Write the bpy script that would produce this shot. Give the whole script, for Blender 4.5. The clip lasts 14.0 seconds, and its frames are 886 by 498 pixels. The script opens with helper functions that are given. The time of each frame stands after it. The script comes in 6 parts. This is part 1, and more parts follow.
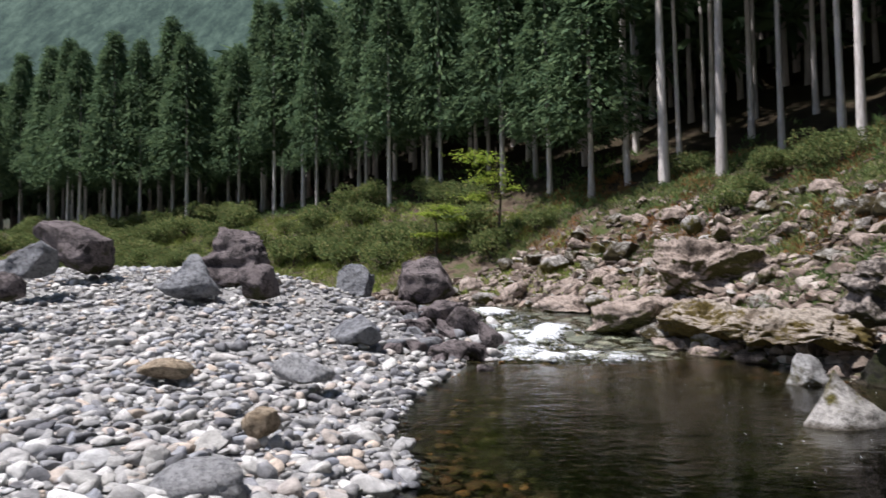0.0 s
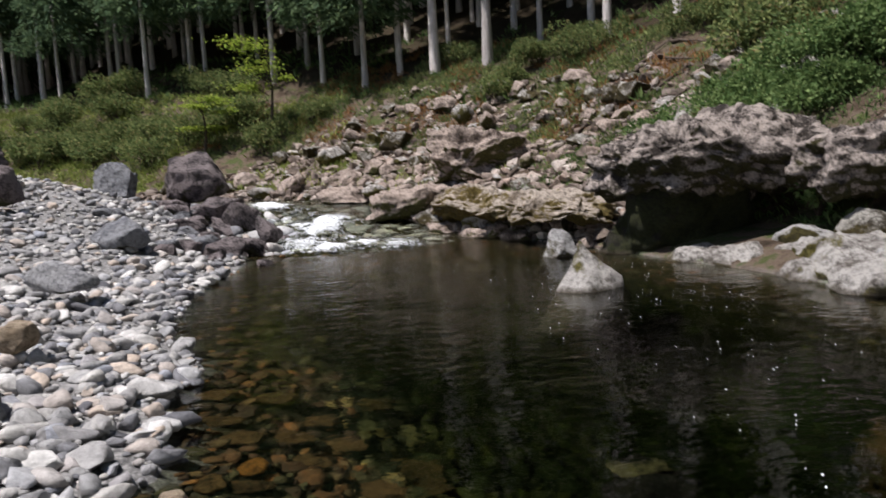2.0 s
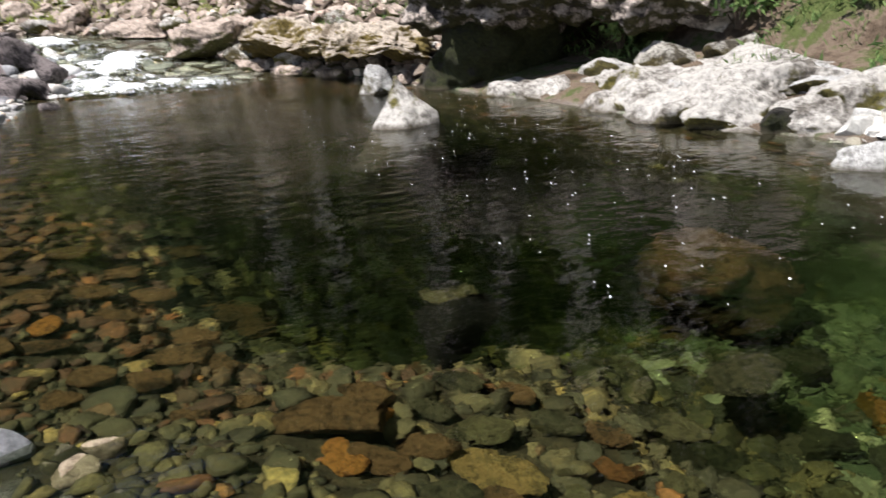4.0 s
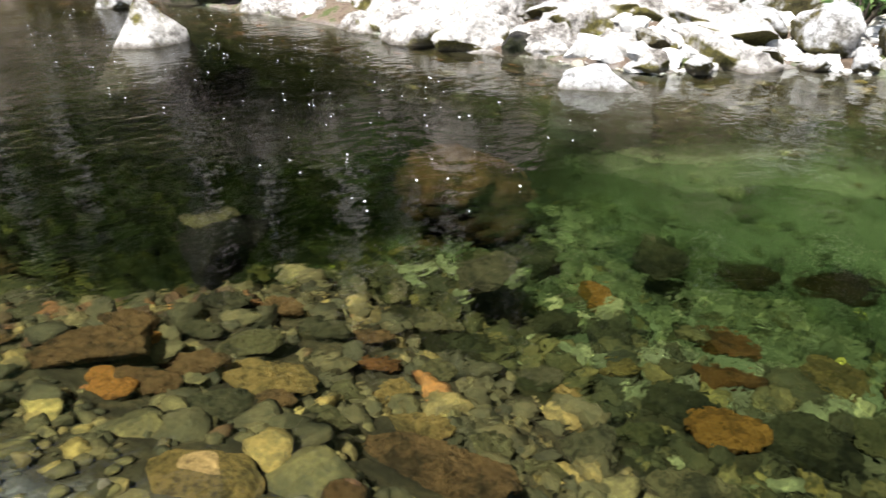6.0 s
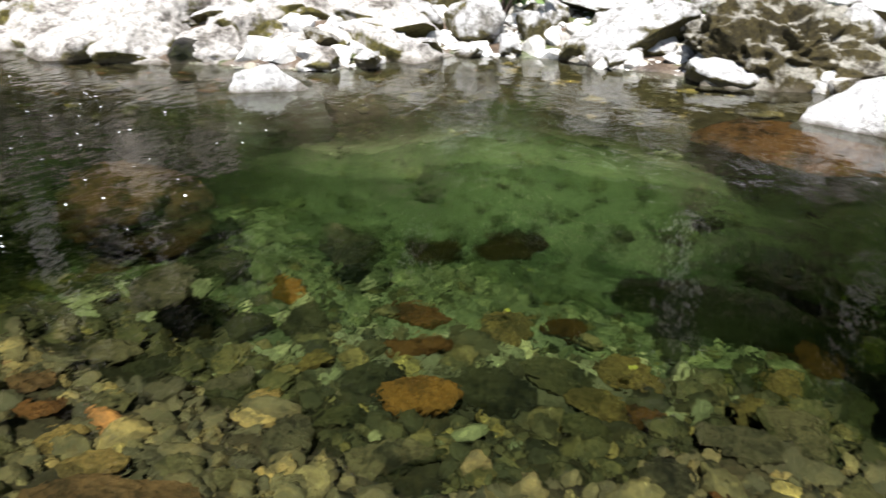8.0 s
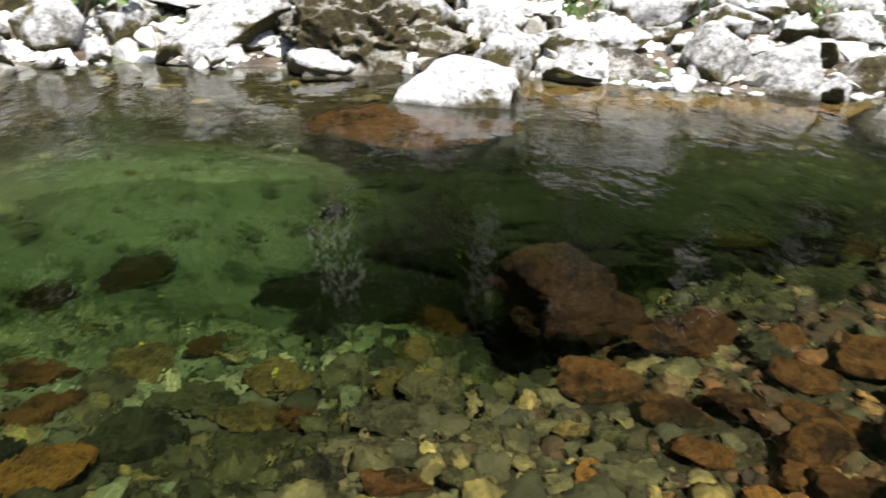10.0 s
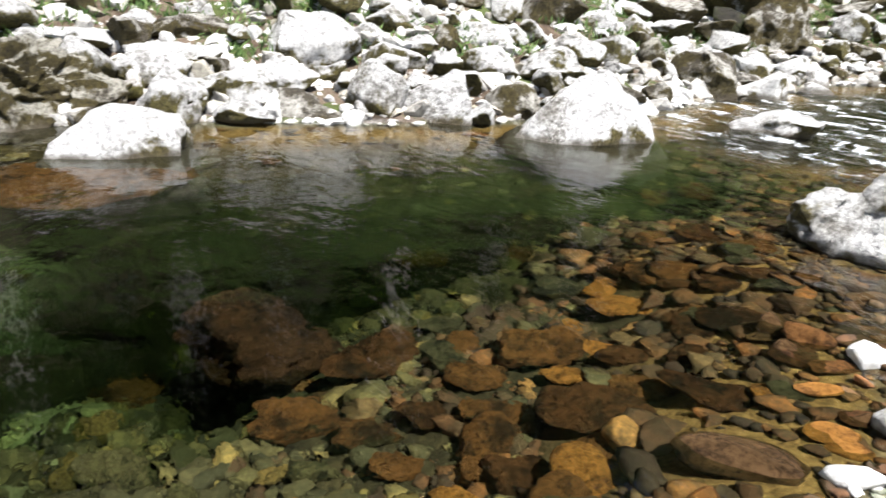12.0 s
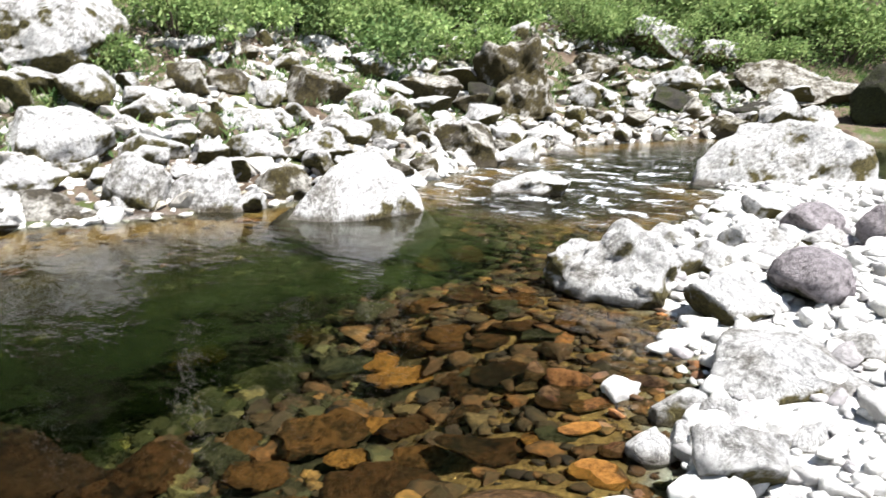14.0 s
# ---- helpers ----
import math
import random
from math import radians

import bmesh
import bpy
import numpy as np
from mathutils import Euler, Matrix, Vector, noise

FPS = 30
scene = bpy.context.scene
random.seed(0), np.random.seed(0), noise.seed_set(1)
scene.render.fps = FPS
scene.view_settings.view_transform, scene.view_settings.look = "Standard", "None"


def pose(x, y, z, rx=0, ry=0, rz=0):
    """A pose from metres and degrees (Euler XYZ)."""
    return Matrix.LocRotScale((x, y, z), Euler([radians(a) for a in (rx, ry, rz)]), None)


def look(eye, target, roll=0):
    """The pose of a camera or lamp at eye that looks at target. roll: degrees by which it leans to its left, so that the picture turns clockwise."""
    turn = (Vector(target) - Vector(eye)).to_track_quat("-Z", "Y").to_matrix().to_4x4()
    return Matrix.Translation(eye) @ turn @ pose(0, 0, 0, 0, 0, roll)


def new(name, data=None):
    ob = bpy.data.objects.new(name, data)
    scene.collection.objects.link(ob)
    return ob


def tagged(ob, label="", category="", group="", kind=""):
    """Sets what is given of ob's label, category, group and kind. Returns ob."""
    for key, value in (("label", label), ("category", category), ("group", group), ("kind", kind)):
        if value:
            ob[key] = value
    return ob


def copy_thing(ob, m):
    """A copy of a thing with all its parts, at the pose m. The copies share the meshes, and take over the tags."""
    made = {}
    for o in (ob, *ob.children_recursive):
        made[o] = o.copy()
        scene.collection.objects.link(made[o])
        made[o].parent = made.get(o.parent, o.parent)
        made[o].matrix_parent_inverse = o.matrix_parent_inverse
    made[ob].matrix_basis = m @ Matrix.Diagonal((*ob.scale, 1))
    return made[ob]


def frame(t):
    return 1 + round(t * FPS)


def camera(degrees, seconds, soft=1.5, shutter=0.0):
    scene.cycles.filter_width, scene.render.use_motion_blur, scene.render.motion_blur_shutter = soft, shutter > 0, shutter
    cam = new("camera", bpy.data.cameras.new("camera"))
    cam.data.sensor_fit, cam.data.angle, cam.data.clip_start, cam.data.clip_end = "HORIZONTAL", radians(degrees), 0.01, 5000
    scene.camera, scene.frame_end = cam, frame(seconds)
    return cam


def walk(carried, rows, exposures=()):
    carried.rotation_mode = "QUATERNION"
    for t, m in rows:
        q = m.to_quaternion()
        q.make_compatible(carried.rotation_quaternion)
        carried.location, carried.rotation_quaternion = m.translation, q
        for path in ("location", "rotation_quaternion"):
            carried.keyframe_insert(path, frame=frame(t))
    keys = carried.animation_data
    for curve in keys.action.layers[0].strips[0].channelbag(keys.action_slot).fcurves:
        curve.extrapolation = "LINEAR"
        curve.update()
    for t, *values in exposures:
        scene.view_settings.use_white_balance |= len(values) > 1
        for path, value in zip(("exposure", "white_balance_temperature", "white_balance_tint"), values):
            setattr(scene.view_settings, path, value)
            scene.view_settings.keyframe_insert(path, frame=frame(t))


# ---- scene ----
cam = camera(62.6, 14.0, 1.5, 0.4)
PATH = [
    (0, (0.252, 0.018, 1.473), (0.213, 2.015, 1.57), -1.0),
    (0.5, (0.26, 0.014, 1.466), (0.388, 2.009, 1.508), -1.3),
    (1, (0.256, 0.026, 1.462), (0.526, 2.007, 1.441), -2.3),
    (1.5, (0.263, -0.024, 1.456), (0.659, 1.934, 1.366), -3.0),
    (2, (0.272, -0.032, 1.445), (0.811, 1.882, 1.227), -3.2),
    (2.5, (0.293, -0.014, 1.436), (0.91, 1.863, 1.127), -4.0),
    (3, (0.333, 0.005, 1.413), (1.057, 1.816, 0.969), -3.4),
    (3.5, (0.375, 0.016, 1.396), (1.158, 1.766, 0.826), -3.6),
    (3.7, (0.388, 0.017, 1.387), (1.219, 1.73, 0.773), -3.2),
    (5.8, (0.279, -0.124, 1.447), (1.594, 1.118, 0.594), 0.9),
    (6, (0.312, -0.173, 1.436), (1.655, 1.032, 0.573), 1.4),
    (6.5, (0.362, -0.24, 1.424), (1.813, 0.834, 0.564), 1.6),
    (7, (0.434, -0.309, 1.41), (2.012, 0.586, 0.567), 2.4),
    (7.2, (0.408, -0.329, 1.409), (2.019, 0.514, 0.577), 2.0),
    (9.3, (0.542, -0.609, 1.452), (2.349, -0.555, 0.597), 2.0),
    (9.5, (0.533, -0.61, 1.461), (2.345, -0.654, 0.615), 1.7),
    (10, (0.521, -0.645, 1.468), (2.314, -0.943, 0.631), 1.8),
    (10.5, (0.495, -0.679, 1.477), (2.258, -1.165, 0.665), 1.8),
    (11, (0.469, -0.734, 1.484), (2.163, -1.443, 0.692), 2.4),
    (11.5, (0.444, -0.776, 1.499), (2.076, -1.647, 0.74), 2.3),
    (12, (0.429, -0.817, 1.507), (1.991, -1.84, 0.788), 2.8),
    (12.5, (0.394, -0.853, 1.51), (1.871, -2.014, 0.823), 2.4),
    (13, (0.39, -0.901, 1.501), (1.777, -2.203, 0.883), 2.0),
    (13.5, (0.368, -0.912, 1.522), (1.688, -2.299, 0.944), 1.5),
    (14, (0.333, -0.952, 1.534), (1.591, -2.422, 1.027), 0.8),
]
EXPOSURES = [(0, 0.33, 6400, 15), (2.0, 0.13, 6550, 15), (2.5, 0.2, 6600, 15), (3.0, 0.5, 6600, 14), (3.7, 0.85, 6600, 12), (6, 1.6, 6500, 10), (7, 1.55, 6500, 10), (9.5, 1.35, 6500, 10), (14, 1.42, 6500, 10)]
walk(cam, [(t, look(eye, target, roll)) for t, eye, target, roll in PATH], EXPOSURES)

# ---- light ----
SUN_AZ, SUN_EL = -100.0, 67.0          # degrees from +y towards +x; height
world = bpy.data.worlds.new("sky")
scene.world = world
world.use_nodes = True
sky = world.node_tree.nodes.new("ShaderNodeTexSky")
sky.sky_type = "NISHITA"
sky.sun_disc = False
sky.sun_elevation, sky.sun_rotation = radians(SUN_EL), radians(SUN_AZ)
world.node_tree.links.new(sky.outputs[0], world.node_tree.nodes["Background"].inputs[0])
world.node_tree.nodes["Background"].inputs[1].default_value = 0.085
sun = new("sun", bpy.data.lights.new("sun", "SUN"))
sun.data.energy, sun.data.angle, sun.data.color = 6.2, radians(1.5), (1.0, 0.98, 0.95)
sun.matrix_world = look((0, 0, 30), (-30 * math.cos(radians(SUN_EL)) * math.sin(radians(SUN_AZ)), -30 * math.cos(radians(SUN_EL)) * math.cos(radians(SUN_AZ)), 30 - 30 * math.sin(radians(SUN_EL))))


# ---- materials ----
def nodes_of(name, rough=0.8, spec=0.3):
    m = bpy.data.materials.new(name)
    m.use_nodes = True
    b = m.node_tree.nodes["Principled BSDF"]
    b.inputs["Roughness"].default_value = rough
    b.inputs["Specular IOR Level"].default_value = spec
    return m, m.node_tree, b


def add(tree, kind, **values):
    n = tree.nodes.new(kind)
    for key, value in values.items():
        n.inputs[key.replace("_", " ")].default_value = value
    return n


def noise_tex(tree, scale, detail=4.0, rough=0.55, stretch=None):
    n = add(tree, "ShaderNodeTexNoise", Scale=scale, Detail=detail, Roughness=rough)
    g = tree.nodes.new("ShaderNodeNewGeometry")
    if stretch:
        mp = add(tree, "ShaderNodeMapping", Scale=stretch)
        tree.links.new(g.outputs["Position"], mp.inputs["Vector"])
        tree.links.new(mp.outputs[0], n.inputs["Vector"])
    else:
        tree.links.new(g.outputs["Position"], n.inputs["Vector"])
    return n.outputs["Fac"]


def ramp(tree, fac, stops, constant=False):
    n = tree.nodes.new("ShaderNodeValToRGB")
    e = n.color_ramp.elements
    n.color_ramp.interpolation = "CONSTANT" if constant else "LINEAR"
    while len(e) < len(stops):
        e.new(0.5)
    for k, (p, c) in zip(e, stops):
        k.position = p
        k.color = (c, c, c, 1) if isinstance(c, (int, float)) else (*c, 1)
    tree.links.new(fac, n.inputs[0])
    return n.outputs[0]


def mix(tree, fac, a, b, mode="MIX"):
    n = tree.nodes.new("ShaderNodeMix")
    n.data_type, n.blend_type = "RGBA", mode
    for socket, value in ((n.inputs["Factor"], fac), (n.inputs["A"], a), (n.inputs["B"], b)):
        if isinstance(value, (int, float)):
            socket.default_value = value
        elif isinstance(value, tuple):
            socket.default_value = (*value, 1)
        else:
            tree.links.new(value, socket)
    return n.outputs["Result"]


def bump(tree, b, height, strength=0.5, distance=0.02):
    n = add(tree, "ShaderNodeBump", Strength=strength, Distance=distance)
    tree.links.new(height, n.inputs["Height"])
    tree.links.new(n.outputs[0], b.inputs["Normal"])


def own_random(tree, islands):
    """A number of each piece: by island in a joined mesh, by object for a piece of its own."""
    n = tree.nodes.new("ShaderNodeNewGeometry" if islands else "ShaderNodeObjectInfo")
    return n.outputs["Random Per Island" if islands else "Random"]


def stone_material(name, stops, islands, rough=0.75, speck=0.35, grain=60.0, film=None):
    """Loose stones, each with its own colour, grain and stains. film: the brown growth that lies over parts of a sunken stone."""
    m, tr, b = nodes_of(name, rough)
    base = ramp(tr, own_random(tr, islands), stops)
    fine = ramp(tr, noise_tex(tr, grain, 5, 0.7), [(0.3, 0.45), (0.62, 1.15)])
    broad = ramp(tr, noise_tex(tr, grain / 7, 5, 0.65), [(0.36, 0.55), (0.62, 1.12)])
    c = mix(tr, speck, base, fine, "MULTIPLY")
    if film:
        c = mix(tr, ramp(tr, noise_tex(tr, grain / 5, 7, 0.7), [(0.42, 0.0), (0.58, 0.75)]), c, film)
    c = mix(tr, 0.8, c, broad, "MULTIPLY")
    tr.links.new(c, b.inputs["Base Color"])
    bump(tr, b, noise_tex(tr, grain * 0.6, 7, 0.72), 0.8, 0.03)
    return m


DRY = [(0.0, (0.118, 0.118, 0.130)), (0.12, (0.236, 0.236, 0.248)), (0.28, (0.389, 0.384, 0.378)), (0.42, (0.555, 0.537, 0.507)),
       (0.52, (0.283, 0.277, 0.277)), (0.64, (0.684, 0.667, 0.637)), (0.74, (0.319, 0.336, 0.378)), (0.84, (0.614, 0.507, 0.413)), (0.9, (0.425, 0.389, 0.366)), (1.0, (0.850, 0.838, 0.814))]
WET = [(0.0, (0.020, 0.012, 0.010)), (0.2, (0.067, 0.035, 0.017)), (0.38, (0.167, 0.072, 0.026)), (0.5, (0.051, 0.033, 0.019)), (0.62, (0.223, 0.090, 0.026)),
       (0.74, (0.089, 0.056, 0.025)), (0.86, (0.184, 0.114, 0.046)), (0.95, (0.290, 0.106, 0.026)), (1.0, (0.419, 0.220, 0.066))]
OLIVE = [(0.0, (0.026, 0.024, 0.012)), (0.2, (0.096, 0.078, 0.031)), (0.4, (0.050, 0.046, 0.022)), (0.55, (0.168, 0.138, 0.05)), (0.7, (0.105, 0.086, 0.036)), (0.85, (0.235, 0.176, 0.064)), (0.96, (0.296, 0.203, 0.060)), (1.0, (0.406, 0.312, 0.090))]
RUBBLE = [(0.0, (0.09, 0.07, 0.055)), (0.25, (0.26, 0.205, 0.17)), (0.5, (0.40, 0.34, 0.295)), (0.65, (0.13, 0.10, 0.08)), (0.85, (0.33, 0.25, 0.205)), (1.0, (0.54, 0.49, 0.44))]
# pale bed stones: light scattered in the deep water lies in their colour
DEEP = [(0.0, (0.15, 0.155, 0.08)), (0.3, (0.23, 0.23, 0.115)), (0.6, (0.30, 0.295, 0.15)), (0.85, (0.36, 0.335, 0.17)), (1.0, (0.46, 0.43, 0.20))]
PALE = [(0.0, (0.276, 0.258, 0.230)), (0.25, (0.460, 0.442, 0.414)), (0.5, (0.570, 0.561, 0.543)), (0.7, (0.239, 0.216, 0.166)), (0.8, (0.515, 0.497, 0.478)), (1.0, (0.644, 0.635, 0.616))]
# whiter copy of DRY for downstream; overexposed sunlight is put into the colour
GLARE = [(0.0, (0.30, 0.29, 0.29)), (0.1, (0.50, 0.49, 0.48)), (0.3, (0.68, 0.67, 0.65)), (0.55, (0.58, 0.57, 0.55)), (0.62, (0.27, 0.25, 0.26)), (0.68, (0.66, 0.65, 0.63)), (1.0, (0.78, 0.77, 0.76))]
M = {}
for tag, isl in (("piece", False), ("heap", True)):
    M["dry_" + tag] = stone_material("river_stone_" + tag, DRY, isl)
    M["wet_" + tag] = stone_material("submerged_stone_" + tag, WET, isl, 0.7, 0.8, 40.0, (0.045, 0.03, 0.014))
    M["olive_" + tag] = stone_material("olive_stone_" + tag, OLIVE, isl, 0.7, 0.85, 40.0, (0.045, 0.042, 0.018))
    M["glare_" + tag] = stone_material("bleached_stone_" + tag, GLARE, isl, 0.85, 0.3, 40.0)
    M["rubble_" + tag] = stone_material("broken_stone_" + tag, RUBBLE, isl, 0.9, 0.7, 26.0)
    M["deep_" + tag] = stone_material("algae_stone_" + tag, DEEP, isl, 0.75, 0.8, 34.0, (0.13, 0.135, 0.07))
    M["pale_" + tag] = stone_material("bank_stone_" + tag, PALE, isl, 0.88, 0.55, 34.0)


def rock_material(name, light, dark, moss, moss_share, patch=2.2, dark_share=0.45, rough=0.88, lichen=None, foot=True):
    """Weathered rock: two tones in patches, dark pits and cracks, moss in spots, a wet foot where it stands in the river."""
    m, tr, b = nodes_of(name, rough, 0.3 if foot else 0.06)
    c = mix(tr, ramp(tr, noise_tex(tr, patch, 9, 0.72), [(dark_share - 0.06, 0), (dark_share + 0.07, 1)]), dark, light)
    c = mix(tr, 0.85, c, ramp(tr, noise_tex(tr, patch * 8, 7, 0.75), [(0.34, 0.35), (0.56, 1.1)]), "MULTIPLY")
    if lichen:
        c = mix(tr, ramp(tr, noise_tex(tr, patch * 1.7, 10, 0.78), [(0.53, 0), (0.58, 0.95)]), c, lichen)
    up = tr.nodes.new("ShaderNodeNewGeometry")
    sx = tr.nodes.new("ShaderNodeSeparateXYZ")
    tr.links.new(up.outputs["Normal"], sx.inputs[0])
    lean = tr.nodes.new("ShaderNodeMath")
    lean.operation = "MULTIPLY_ADD"
    tr.links.new(sx.outputs["Z"], lean.inputs[0])
    lean.inputs[1].default_value = -0.2
    tr.links.new(noise_tex(tr, patch * 0.9, 8, 0.66), lean.inputs[2])
    c = mix(tr, ramp(tr, lean.outputs[0], [(0.61 - moss_share, 0), (0.69 - moss_share, 1)]), c,
            mix(tr, ramp(tr, noise_tex(tr, 22, 5, 0.7), [(0.35, 0), (0.65, 1)]), tuple(0.3 * v for v in moss), moss))
    if foot:
        g = tr.nodes.new("ShaderNodeNewGeometry")
        sp = tr.nodes.new("ShaderNodeSeparateXYZ")
        tr.links.new(g.outputs["Position"], sp.inputs[0])
        k = tr.nodes.new("ShaderNodeMath")
        k.operation = "MULTIPLY_ADD"
        tr.links.new(noise_tex(tr, 5, 5), k.inputs[0])
        k.inputs[1].default_value = 0.22
        tr.links.new(sp.outputs["Z"], k.inputs[2])
        c = mix(tr, ramp(tr, k.outputs[0], [(0.11, 0.85), (0.18, 0.0)]), c, (0.075, 0.06, 0.04))
    tr.links.new(c, b.inputs["Base Color"])
    v = add(tr, "ShaderNodeTexVoronoi", Scale=patch * 2.2)
    v.feature = "DISTANCE_TO_EDGE"
    g2 = tr.nodes.new("ShaderNodeNewGeometry")
    wob = add(tr, "ShaderNodeTexNoise", Scale=patch * 2.0, Detail=5.0)
    tr.links.new(g2.outputs["Position"], wob.inputs["Vector"])
    shift = tr.nodes.new("ShaderNodeMix")
    shift.data_type, shift.blend_type = "RGBA", "ADD"
    shift.inputs["Factor"].default_value = 0.5
    tr.links.new(g2.outputs["Position"], shift.inputs["A"])
    tr.links.new(wob.outputs["Color"], shift.inputs["B"])
    tr.links.new(shift.outputs["Result"], v.inputs["Vector"])
    h = tr.nodes.new("ShaderNodeMath")
    h.operation = "ADD"
    tr.links.new(ramp(tr, v.outputs["Distance"], [(0.0, 0.0), (0.05, 0.13)]), h.inputs[0])
    tr.links.new(noise_tex(tr, patch * 6, 9, 0.75), h.inputs[1])
    bump(tr, b, h.outputs[0], 1.0, 0.10)
    return m


M["white_rock"] = rock_material("pale_limestone", (0.51, 0.50, 0.49), (0.17, 0.157, 0.136), (0.105, 0.088, 0.024), 0.18, dark_share=0.42)
M["ledge_rock"] = rock_material("ledge_limestone", (0.47, 0.445, 0.415), (0.14, 0.122, 0.105), (0.15, 0.13, 0.03), 0.18, 1.8, 0.45)
M["moss_rock"] = rock_material("mossy_rock", (0.42, 0.40, 0.36), (0.07, 0.058, 0.04), (0.085, 0.066, 0.02), 0.22, 3.0, 0.5)
M["moss_block"] = rock_material("moss_covered_rock", (0.36, 0.34, 0.29), (0.06, 0.05, 0.034), (0.075, 0.058, 0.016), 0.27, 3.0)
# mossy rock made near-black, standing in for shade under the overhangs
M["moss_and_shade"] = rock_material("wet_mossy_rock", (0.032, 0.028, 0.02), (0.014, 0.012, 0.01), (0.04, 0.045, 0.012), 0.26)
M["outcrop"] = rock_material("lichen_outcrop", (0.56, 0.48, 0.43), (0.05, 0.04, 0.033), (0.10, 0.09, 0.03), 0.05, 3.4, 0.49)
M["outcrop_pale"] = rock_material("pale_pillar_rock", (0.62, 0.56, 0.50), (0.13, 0.10, 0.08), (0.10, 0.09, 0.03), 0.0, 1.6, 0.42)
M["bleached"] = rock_material("bleached_rock", (0.60, 0.59, 0.58), (0.26, 0.243, 0.217), (0.14, 0.115, 0.035), 0.13, 2.6, 0.40)
M["sub_dark"] = rock_material("sunken_olive_rock", (0.085, 0.078, 0.04), (0.028, 0.027, 0.017), (0.12, 0.105, 0.04), 0.08, 3.0, foot=False)
M["pink_rock"] = rock_material("pinkish_broken_rock", (0.42, 0.34, 0.29), (0.11, 0.083, 0.066), (0.13, 0.125, 0.04), 0.10, 1.6, 0.46)
M["dark_rock"] = rock_material("purple_grey_rock", (0.24, 0.205, 0.205), (0.06, 0.053, 0.054), (0.1, 0.1, 0.05), 0.0, 2.6, 0.47, foot=False)
M["blue_rock"] = rock_material("blue_grey_rock", (0.26, 0.265, 0.28), (0.14, 0.145, 0.16), (0.1, 0.1, 0.05), -0.1, 1.5, foot=False)
M["mauve_stone"] = rock_material("mauve_grey_stone", (0.36, 0.325, 0.34), (0.20, 0.18, 0.19), (0.1, 0.1, 0.05), -0.1, 3.0, foot=False)
M["grey_stone"] = rock_material("pale_grey_stone", (0.45, 0.45, 0.46), (0.33, 0.33, 0.345), (0.1, 0.1, 0.05), -0.1, 2.5, foot=False)
M["tan_rock"] = rock_material("tan_stone", (0.52, 0.42, 0.31), (0.38, 0.29, 0.2), (0.1, 0.1, 0.05), -0.1, 3, foot=False)
M["sub_rock"] = rock_material("submerged_rock", (0.175, 0.08, 0.026), (0.04, 0.022, 0.011), (0.08, 0.07, 0.03), 0.1, 3.0, foot=False)
M["sub_brown"] = rock_material("dark_brown_sunken_rock", (0.10, 0.046, 0.018), (0.024, 0.014, 0.008), (0.08, 0.07, 0.03), 0.06, 3.0, foot=False)
M["sub_moss"] = rock_material("brown_mossy_sunken_rock", (0.10, 0.058, 0.022), (0.03, 0.02, 0.01), (0.08, 0.06, 0.02), 0.1, 3.0, foot=False)
M["sub_black"] = rock_material("black_sunken_rock", (0.02, 0.019, 0.013), (0.01, 0.01, 0.008), (0.03, 0.027, 0.012), 0.0, 3.0, foot=False)
M["sub_umber"] = rock_material("umber_sunken_rock", (0.062, 0.032, 0.015), (0.016, 0.011, 0.008), (0.06, 0.05, 0.02), 0.04, 3.5, foot=False)
M["olive_slab"] = rock_material("olive_bed_slab", (0.13, 0.117, 0.053), (0.045, 0.043, 0.022), (0.1, 0.1, 0.05), -0.1, 3.5, foot=False)
M["chestnut"] = rock_material("chestnut_bed_stone", (0.165, 0.098, 0.042), (0.065, 0.042, 0.021), (0.1, 0.1, 0.05), -0.1, 3.5, foot=False)
M["wet_stone"] = rock_material("wet_brown_stone", (0.13, 0.075, 0.035), (0.05, 0.03, 0.018), (0.1, 0.1, 0.05), -0.1, 4.0, rough=0.12, foot=False)
M["moss_ledge"] = rock_material("mossy_ledge_rock", (0.42, 0.36, 0.30), (0.13, 0.10, 0.07), (0.17, 0.125, 0.03), 0.24, 1.6, 0.46)
M["orange_rock"] = rock_material("rusty_stone", (0.42, 0.19, 0.045), (0.22, 0.10, 0.03), (0.1, 0.1, 0.05), -0.1, 4, foot=False)
M["yellow_rock"] = rock_material("ochre_stone", (0.30, 0.205, 0.07), (0.14, 0.105, 0.04), (0.1, 0.1, 0.05), -0.1, 4, foot=False)


def leaf_material(name, stops, rough=0.6, through_light=0.25):
    m, tr, b = nodes_of(name, rough, 0.1)
    c = ramp(tr, own_random(tr, True), stops)
    c = mix(tr, 0.6, c, ramp(tr, noise_tex(tr, 0.6, 3), [(0.3, 0.55), (0.7, 1.25)]), "MULTIPLY")
    tr.links.new(c, b.inputs["Base Color"])
    t = tr.nodes.new("ShaderNodeBsdfTranslucent")
    tr.links.new(c, t.inputs[0])
    s = add(tr, "ShaderNodeMixShader", Fac=through_light)
    tr.links.new(b.outputs[0], s.inputs[1])
    tr.links.new(t.outputs[0], s.inputs[2])
    tr.links.new(s.outputs[0], tr.nodes["Material Output"].inputs[0])
    return m


